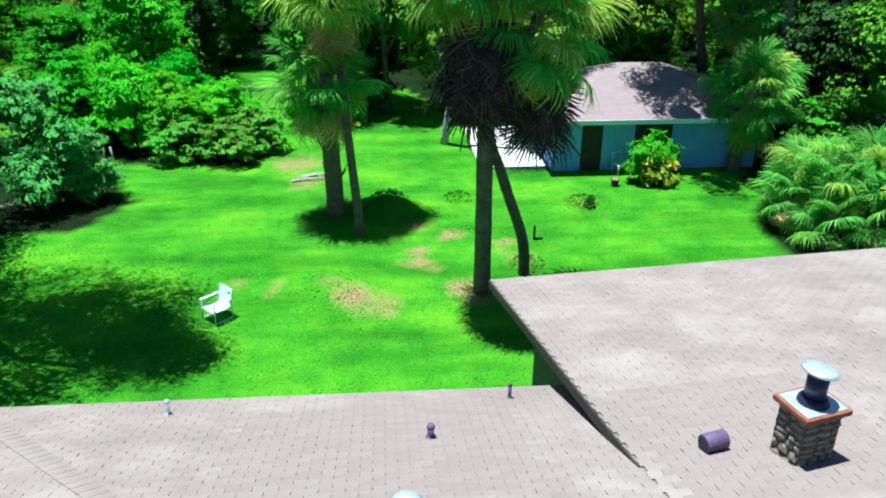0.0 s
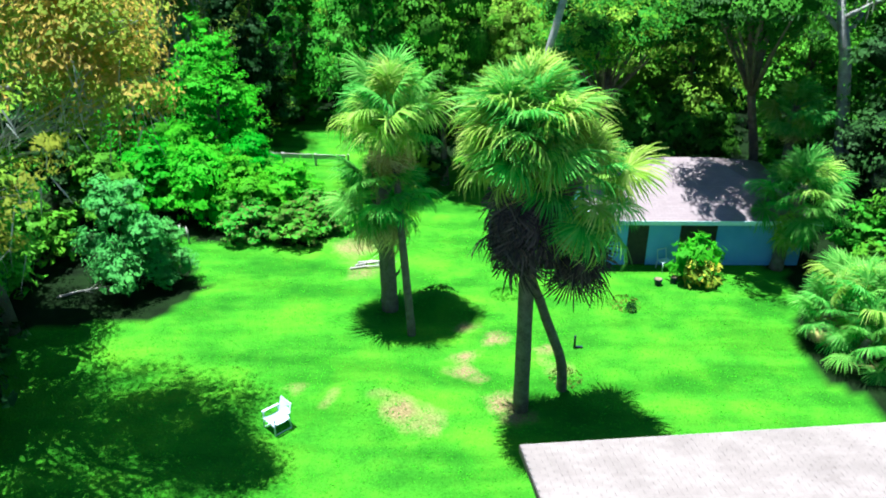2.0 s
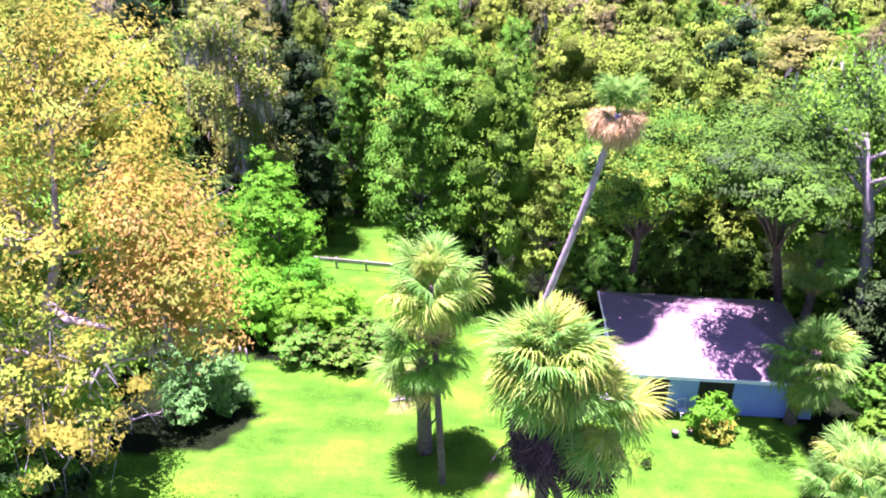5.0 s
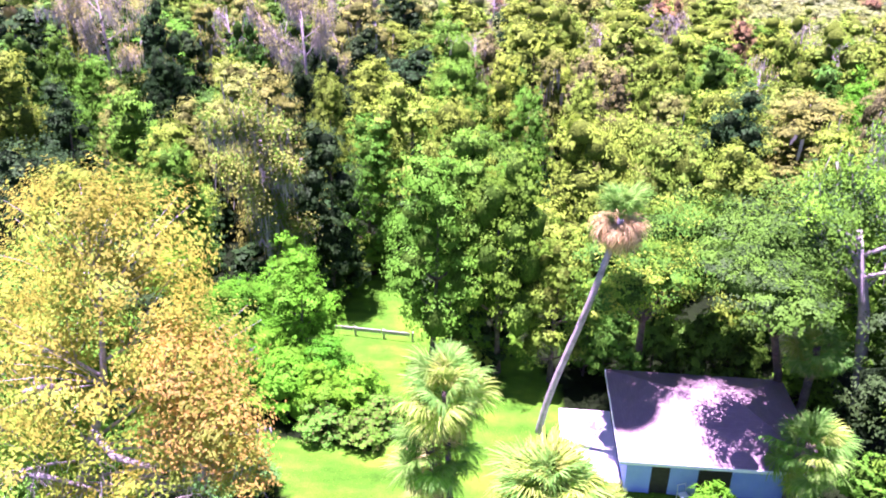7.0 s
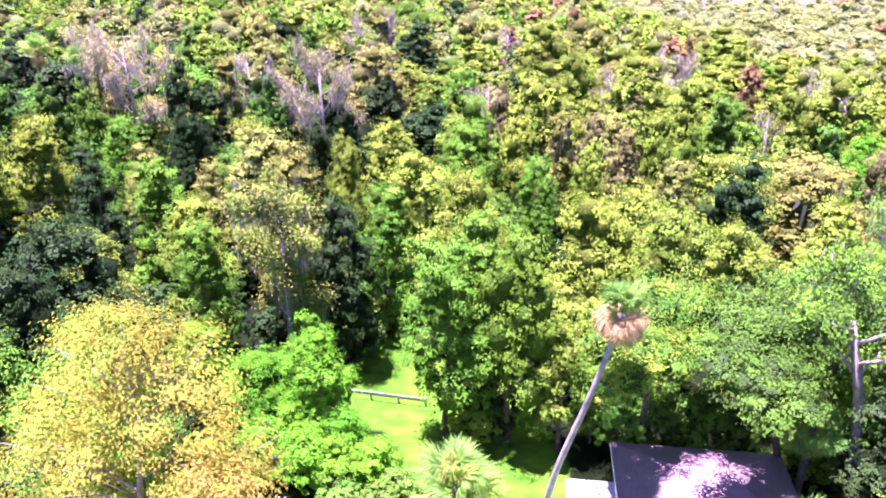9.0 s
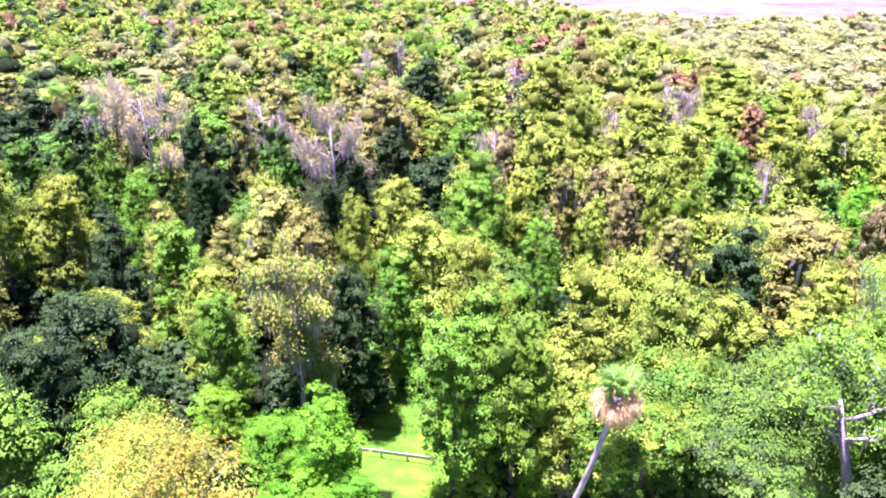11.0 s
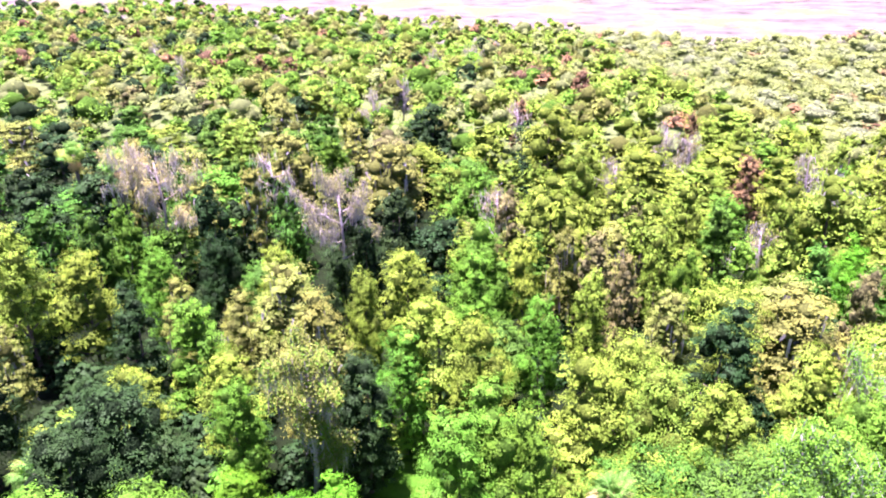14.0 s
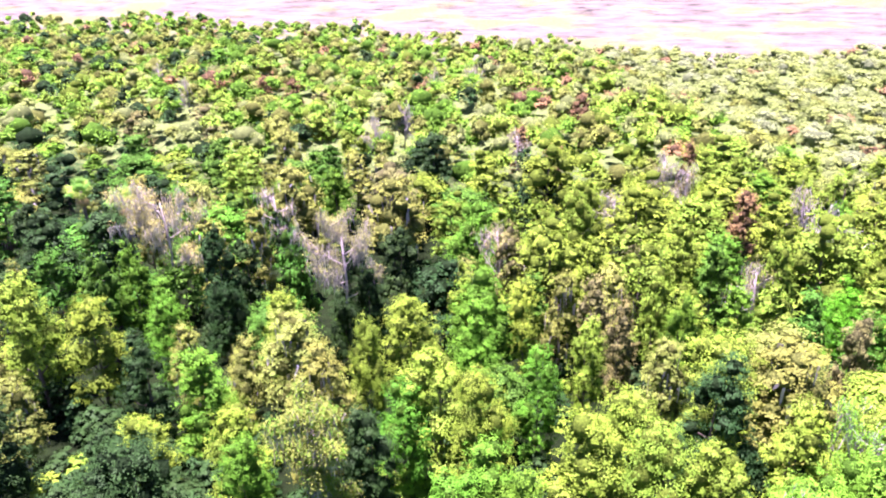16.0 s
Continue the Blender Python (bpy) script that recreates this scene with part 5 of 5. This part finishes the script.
def pot(x, y, r, h, label):
    p = thing("plant_pot", pose(x, y, 0), label, "plant pot")
    bm = bmesh.new()
    tube(bm, [(0, 0, -0.01), (0, 0, 0.02), (0, 0, h * 0.9), (0, 0, h)], [r * 0.7, r * 0.72, r, r * 1.08], 14)
    part("body", bm, BLACK_METAL, p)
    bm = bmesh.new()
    tube(bm, [(0, 0, h - 0.005), (0, 0, h + 0.015)], [r * 0.92, r * 0.85], 14)
    part("soil", bm, SOIL, p)


pot(9.75, 29.35, 0.17, 0.28, "small black plant pot on the grass")
pot(10.45, 29.55, 0.14, 0.24, "small black plant pot on the grass")
pot(1.23, 15.35, 0.14, 0.27, "dark plant pot on the grass beside the house")


def croton():
    """A bush of long leaves, green above and yellow near the ground."""
    c = thing("croton_bush", pose(11.35, 29.7, 0), "yellow and green croton bush against the outbuilding", "shrub")
    rng = np.random.default_rng(3)
    bm = bmesh.new()
    r2 = random.Random(3)
    for k in range(12):
        a = k * 2.4
        e = Vector((math.cos(a) * r2.uniform(0.3, 0.9), math.sin(a) * r2.uniform(0.2, 0.7), r2.uniform(0.9, 1.8)))
        tube(bm, [(0, 0, -0.05), e * 0.5 + Vector((0, 0, 0.2)), e], [0.035, 0.025, 0.012], 5)
    part("stems", bm, BARK, c)
    for kind, lobes, n in (("croton", [(-0.5, -0.2, 0.4, 0.5), (0.2, -0.4, 0.45, 0.5), (0.7, 0, 0.5, 0.45), (-0.1, -0.3, 0.9, 0.5)], 420), ("bright", [(0.1, 0, 1.5, 0.6), (0.6, 0.1, 1.2, 0.5), (-0.4, 0, 1.2, 0.55), (-0.7, 0.1, 0.8, 0.4)], 520)):
        p, d = crown_points(rng, lobes, n, 1.0, 9, 0.3)
        v, f = leaves(rng, p, d, 0.42, 0.14, 0.5)
        ob = new("foliage", soften(mesh_of("foliage", v.tolist(), f.tolist(), LEAF[kind]), LAST_NORMALS[0]))
        ob.parent = c


croton()


def rail_fence():
    f = thing("rail_fence", pose(-10.2, 44.1, 0, 0, 0, -5), "weathered single-rail wooden fence across the clearing", "fence")
    for k in range(4):
        bm = bmesh.new()
        box(bm, (k * 1.9 - 0.06, -0.06, -0.1), (k * 1.9 + 0.06, 0.06, 0.7), 0.01)
        part("post", bm, GREY_WOOD, f)
    for k in range(3):
        bm = bmesh.new()
        box(bm, (k * 1.9 - 0.1, -0.12, 0.42), (k * 1.9 + 1.75, -0.064, 0.68), 0.012)
        part("rail", bm, GREY_WOOD, f)


rail_fence()


def fallen_branch(x, y, turn, length, seed, label):
    b = thing("fallen_branch", pose(x, y, 0.06, 0, 0, turn), label, "branch")
    rng = random.Random(seed)
    bm = bmesh.new()
    tube(bm, [(0, 0, 0), (length * 0.4, 0.1, 0.05), (length, -0.05, 0.1)], [0.05, 0.04, 0.012], 6)
    for k in range(6):
        s = Vector((length * (0.3 + 0.1 * k), 0.05, 0.05))
        tube(bm, [s, s + Vector((0.35, rng.uniform(-0.5, 0.5), rng.uniform(0, 0.2)))], [0.02, 0.006], 4)
    part("wood", bm, GREY_WOOD, b)


for i, (x, y, turn) in enumerate(((-3.2, 30.6, 5), (-3.0, 30.9, 12), (-2.9, 31.2, -4))):
    fallen_branch(x, y, turn, 1.7, i, "dry pale branch lying on the lawn")
fallen_branch(-14.6, 28.0, 25, 2.0, 9, "dead grey branch under the shrub")
for i, (x, y) in enumerate(((-11.6, 33.2), (-11.2, 33.3), (-10.8, 33.2))):
    s = thing("stake", pose(x, y, 0, 6 * (i - 1), 4 - 3 * i, 0), "grey wooden stake at the foot of the hedge", "stake")
    bm = bmesh.new()
    tube(bm, [(0, 0, -0.1), (0.02, 0, 0.4), (0, 0.02, 0.85)], [0.05, 0.045, 0.035], 6)
    part("post", bm, GREY_WOOD, s)


def tuft(x, y, h, r, seed, label, kind="green", n=120, name="weed"):
    t = thing(name, pose(x, y, 0), label, "plant")
    rng = np.random.default_rng(seed)
    a = rng.uniform(0, math.tau, n)
    rr = r * np.sqrt(rng.uniform(0, 1, n))
    p = np.stack([np.cos(a) * rr, np.sin(a) * rr, h * (1 - (rr / r) ** 2) * rng.uniform(0.2, 1, n) + 0.03], 1)
    v, f = leaves(rng, p, np.stack([np.cos(a), np.sin(a), 0 * a], 1), 0.16, 0.06, 0.4)
    ob = new("foliage", mesh_of("foliage", v.tolist(), f.tolist(), LEAF[kind]))
    ob.parent = t
    return t


tuft(8.15, 27.2, 0.55, 0.25, 1, "dark weed on the lawn", "dark")
tuft(8.0, 27.7, 0.3, 0.7, 2, "low thin weeds on the lawn", "olive", 160)
tuft(3.3, 28.4, 0.3, 0.6, 3, "low green weeds on the lawn", "green", 160)
tuft(4.9, 22.6, 0.35, 0.6, 4, "dry weeds round the palm's foot", "olive", 160)
tuft(-1.6, 21.5, 0.25, 0.9, 5, "weeds on the earth mound", "green", 260)
tuft(-1.2, 22.0, 0.25, 0.4, 6, "dry brown weeds on the mound", "brown", 120)
tuft(0.6, 28.2, 0.5, 0.9, 7, "dark leaf heap behind the palms", "dark", 420, "leaf_heap")
s = thing("stake", pose(5.5, 24.5, 0), "short dark iron stake in the lawn", "stake")
bm = bmesh.new()
tube(bm, [(0, 0, -0.1), (0, 0, 0.5), (0.02, 0, 0.55)], [0.045, 0.04, 0.02], 7)
part("rod", bm, BLACK_METAL, s)
bm = bmesh.new()
box(bm, (-0.02, -0.02, 0.02), (0.3, 0.06, 0.07), 0.01)
part("foot", bm, BLACK_METAL, s)
# a pale plastic sheet and a board beside the house
sh = thing("plastic_tray", pose(1.42, 15.75, 0, 0, 0, 15), "pale blue plastic tray lying on the grass", "tray")
bm = bmesh.new()
box(bm, (-0.22, -0.16, 0.0), (0.22, 0.16, 0.04), 0.015)
part("base", bm, METAL, sh)
bm = bmesh.new()
for lo, hi in (((-0.22, -0.16, 0.04), (0.22, -0.14, 0.09)), ((-0.22, 0.14, 0.04), (0.22, 0.16, 0.09)), ((-0.22, -0.14, 0.04), (-0.2, 0.14, 0.09)), ((0.2, -0.14, 0.04), (0.22, 0.14, 0.09))):
    box(bm, lo, hi)
part("rim", bm, METAL, sh)
bd = thing("board", pose(2.35, 13.2, 0, 0, 0, 20), "pale board leaning against the house wall", "board")
bm = bmesh.new()
box(bm, (-0.2, -0.02, 0), (0.2, 0.02, 0.9), 0.005)
bmesh.ops.rotate(bm, cent=(0, 0, 0), matrix=Matrix.Rotation(radians(12), 3, "X"), verts=bm.verts)
part("panel", bm, WHITE, bd)

# grass blades over the near lawn


def build_grass():
    rng = np.random.default_rng(21)
    x, y = rng.uniform(-14, 14, 30000), 9.5 + 26 * rng.uniform(0, 1, 30000) ** 1.3
    keep = [i for i in range(len(x)) if inside(LAWN, x[i], y[i]) and noise.noise((x[i] * 0.6, y[i] * 0.6, 2)) > rng.uniform(-0.9, 0.4)]
    x, y = x[keep], y[keep]
    n = len(x)
    z = np.array([hill(p, q) for p, q in zip(x, y)])
    a = rng.uniform(0, math.tau, n)
    h, w = rng.uniform(0.06, 0.13, n), rng.uniform(0.012, 0.03, n)
    base = np.stack([x, y, z + 0.005], 1)
    side = np.stack([-np.sin(a) * w, np.cos(a) * w, 0 * a], 1)
    tip = base + np.stack([np.cos(a) * h, np.sin(a) * h, rng.uniform(0.005, 0.025, n)], 1)
    v = np.stack([base + side, base - side, tip], 1).reshape(-1, 3)
    me = mesh_of("grass", v.tolist(), np.arange(3 * n).reshape(n, 3).tolist(), GRASS)
    soften(me, np.tile((0.0, 0.0, 1.0), (3 * n, 1)))
    tagged(new("grass", me), "short green grass blades over the lawn", "grass", kind="stuff")


build_grass()

# ---- on the house roofs ----


def on_roof(m, x, y):
    """Height of a roof at a place of the plan, from its frame."""
    n = m.to_3x3() @ Vector((0, 0, 1))
    o = m.translation
    return o.z - (n.x * (x - o.x) + n.y * (y - o.y)) / n.z


def chimney(x, y, turn):
    z0 = on_roof(right_m, x, y)
    c = thing("chimney", pose(x, y, z0, 0, 0, turn), "square fieldstone chimney with a round metal cowl", "chimney")
    w, dp, h = 0.26, 0.22, 0.7
    bm = bmesh.new()
    box(bm, (-w, -dp, -0.4), (w, dp, h))
    part("core", bm, MORTAR, c)
    rng = random.Random(12)
    meshes = []
    for s in range(6):
        bm = bmesh.new()
        bmesh.ops.create_icosphere(bm, subdivisions=1, radius=1)
        for v in bm.verts:
            v.co = Vector((v.co.x * rng.uniform(0.8, 1.1), v.co.y * 0.55 * rng.uniform(0.7, 1.2), v.co.z * rng.uniform(0.75, 1.1)))
        me = bpy.data.meshes.new("stone")
        bm.to_mesh(me)
        bm.free()
        me.materials.append(STONE)
        meshes.append(me)
    for face in range(4):
        hw, out = (w, dp) if face % 2 == 0 else (dp, w)
        z = -0.2
        while z < h - 0.03:
            rh = rng.uniform(0.08, 0.15)
            x0 = -hw
            while x0 < hw - 0.02:
                rw = min(rng.uniform(0.1, 0.24), hw - x0)
                ob = new("stone", rng.choice(meshes))
                ob.parent = c
                ob.matrix_basis = pose(0, 0, 0, 0, 0, 90 * face) @ Matrix.Translation((x0 + rw / 2, -out, z + rh / 2)) @ pose(0, 0, 0, 0, rng.uniform(-14, 14), 0) @ Matrix.Diagonal((rw * 0.54, 0.07, rh * 0.56, 1))
                x0 += rw
            z += rh
    bm = bmesh.new()
    box(bm, (-w - 0.07, -dp - 0.07, h), (w + 0.07, dp + 0.07, h + 0.07), 0.015)
    part("coping", bm, RUST_METAL, c, "rust-red coping slab")
    bm = bmesh.new()
    box(bm, (-w - 0.03, -dp - 0.03, h + 0.072), (w + 0.03, dp + 0.03, h + 0.082), 0.004)
    part("flashing", bm, METAL, c, "pale metal sheet")
    bm = bmesh.new()
    tube(bm, [(0, 0, h + 0.08), (0, 0, h + 0.12), (0, 0, h + 0.17)], [0.19, 0.18, 0.14], 20)
    part("collar", bm, BLACK_METAL, c, "dark blue-black flue collar")
    bm = bmesh.new()
    tube(bm, [(0, 0, h + 0.14), (0, 0, h + 0.5)], [0.125, 0.125], 20)
    part("flue", bm, BLACK_METAL, c, "dark flue pipe")
    bm = bmesh.new()
    tube(bm, [(0, 0, h + 0.5), (0, 0, h + 0.505), (0, 0, h + 0.53), (0, 0, h + 0.55), (0, 0, h + 0.56)], [0.2, 0.215, 0.215, 0.17, 0.04], 24)
    bmesh.ops.rotate(bm, cent=(0, 0, h + 0.52), matrix=Matrix.Rotation(radians(9), 3, "Y"), verts=bm.verts)
    part("cowl", bm, METAL, c, "pale flat metal rain cap")


chimney(5.11, 7.3, 14)


def roof_vent(m, x, y, r, h, label, mat, cap=True):
    v = thing("roof_vent", pose(x, y, on_roof(m, x, y)), label, "vent pipe")
    bm = bmesh.new()
    tube(bm, [(0, 0, -0.1), (0, 0, h)], [r, r], 12)
    part("pipe", bm, mat, v)
    bm = bmesh.new()
    tube(bm, [(0, 0, -0.03), (0, 0, 0.03), (0, 0, 0.05)], [r * 1.7, r * 1.6, r * 1.05], 12)
    part("flashing", bm, mat, v)
    if cap:
        bm = bmesh.new()
        tube(bm, [(0, 0, h - 0.03), (0, 0, h), (0, 0, h + 0.03)], [r * 1.25, r * 1.25, r * 0.9], 12)
        part("cap", bm, mat, v)


roof_vent(left_m, -3.14, 10.1, 0.034, 0.24, "short pale vent pipe on the shingle roof", METAL)
roof_vent(left_m, 0.69, 8.6, 0.046, 0.2, "short dark vent pipe on the shingle roof", PURPLE)
roof_vent(left_m, 2.05, 10.15, 0.028, 0.26, "thin grey vent pipe near the eave", PURPLE)
v = thing("roof_cowl", pose(4.12, 7.55, on_roof(right_m, 4.12, 7.55), 0, 0, 15), "plum-coloured half-open roof vent cowl", "vent")
bm = bmesh.new()
tube(bm, [(-0.16, 0, 0.12), (-0.15, 0, 0.12), (0.15, 0, 0.12), (0.16, 0, 0.12)], [0.105, 0.118, 0.118, 0.105], 18)
part("hood", bm, PURPLE, v)
bm = bmesh.new()
tube(bm, [(-0.166, 0, 0.12), (-0.158, 0, 0.12)], [0.1, 0.1], 16)
part("mouth", bm, BLACK_METAL, v)
bm = bmesh.new()
box(bm, (-0.15, -0.1, -0.06), (0.15, 0.1, 0.03), 0.01)
part("base", bm, PURPLE, v)

v = thing("roof_turbine", pose(0.27, 6.6, on_roof(left_m, 0.27, 6.6) - 0.07), "pale blue domed metal vent on the shingle roof", "vent")
bm = bmesh.new()
tube(bm, [(0, 0, -0.05), (0, 0, 0.1)], [0.13, 0.13], 18)
part("neck", bm, METAL, v)
bm = bmesh.new()
tube(bm, [(0, 0, 0.1), (0, 0, 0.12), (0, 0, 0.17), (0, 0, 0.2)], [0.18, 0.19, 0.14, 0.03], 20)
part("dome", bm, METAL, v)

# the street-side slopes and gables that close the house
for m, width, run in ((right_m, WIDE_R, RUN_R), (left_m, WIDE_L, RUN_L)):
    top = m @ Vector((0, run, -0.05))
    along = m.to_3x3() @ Vector((1, 0, 0))
    far = roof_frame(top + Vector((0, -8, -1.6)) + along * width, -along, Vector((0, 8, 1.6)))
    roof_slab("roof", far, width, 8.0, house, "street-side grey shingle roof")

# eave boards
for m, width in ((right_m, WIDE_R), (left_m, WIDE_L)):
    bm = bmesh.new()
    box(bm, (0, -0.03, -0.17), (width, -0.004, 0.0))
    part("eave_board", bm, GREY_WOOD, house).matrix_basis = m
bm = bmesh.new()
box(bm, (WIDE_R + 0.004, 0, -0.17), (WIDE_R + 0.03, RUN_R, -0.01))
part("rake_board", bm, DARK_WOOD, house, "dark rake board").matrix_basis = right_m

# ---- shingles, courses of tabs; the nearest to the valley are pieces of their own ----
TAB_W, TAB_H = 0.305, 0.142


def lay_shingles(m, width, run, parent, piece_x, piece_y, seed):
    rng = random.Random(seed)
    one = shingle_mesh(TAB_W, TAB_H)
    V, F, count = [], [], 0
    base = [tuple(v.co) for v in one.vertices]
    faces = [tuple(p.vertices) for p in one.polygons]
    row, y = 0, 0.0
    while y < run - TAB_H:
        x = -(row % 2) * TAB_W / 2
        while x < width - TAB_W * 0.4:
            gap = rng.uniform(-0.002, 0.002)
            lift = rng.uniform(0, 0.004)
            if count < 300 and piece_x[0] < x < piece_x[1] and piece_y[0] < y < piece_y[1] and x > 0:
                ob = new("shingle", one)
                ob.parent = parent
                ob.matrix_basis = Matrix.Translation((x, y + gap, lift))
                count += 1
            else:
                k = len(V)
                V += [(max(0, min(width, bx + x)), by + y + gap, bz + lift) for bx, by, bz in base]
                F += [tuple(i + k for i in f) for f in faces]
            x += TAB_W
        row += 1
        y += TAB_H
    ob = new("shingles", mesh_of("shingles", V, F, SHINGLE))
    ob.parent = parent
    tagged(ob, kind="stuff")


lay_shingles(right_m, WIDE_R, RUN_R, slab_r, (9.5, 12.6), (5.4, 9.4), 1)
lay_shingles(left_m, WIDE_L, RUN_L, slab_l, (1.0, 5.0), (0.8, 4.4), 2)




def cap_course(parent, start, end, wide):
    """Overlapping cap shingles along a hip or a ridge."""
    bm = bmesh.new()
    box(bm, (0, -wide / 2, 0), (0.27, wide / 2, 0.01))
    for q in bm.verts:
        if q.co.x > 0.2:
            q.co.z += 0.005
        q.co.z -= abs(q.co.y) * 0.05
    me = bpy.data.meshes.new("cap_shingle")
    bm.to_mesh(me)
    bm.free()
    me.materials.append(SHINGLE)
    a, b = Vector(start), Vector(end)
    turn = math.degrees(math.atan2(b.y - a.y, b.x - a.x))
    for k in range(int((b - a).length / 0.2)):
        ob = new("cap_shingle", me)
        ob.parent = parent
        ob.matrix_basis = Matrix.Translation(a + (b - a).normalized() * 0.2 * k + Vector((0, 0, 0.018))) @ pose(0, 0, 0, 0, 0, turn)


cap_course(slab_l, (9.5, 0.05, 0), (4.75, 5.5, 0), 0.3)
cap_course(slab_r, (12.4, 8.62, 0), (2.0, 8.62, 0), 0.3)

for kinds in list(TREES.values()) + list(SHRUBS.values()):
    for src in kinds:
        if src.name not in USED:
            for ob in list(src.children) + [src]:
                bpy.data.objects.remove(ob)

GROUPS = {"fan_palm": "clump palms beside the lawn", "palm_tree": "palm trees", "broadleaf_tree": "woodland trees", "moss_hung_tree": "moss-hung trees", "shrub": "shrubs and undergrowth",
          "stake": "wooden stakes", "fallen_branch": "fallen branches", "plant_pot": "plant pots", "roof_vent": "roof vent pipes", "weed": "weeds on the lawn"}
for ob in list(scene.objects):
    if ob.parent is None and ob.name.split(".")[0] in GROUPS and "label" in ob:
        ob["group"] = GROUPS[ob.name.split(".")[0]]
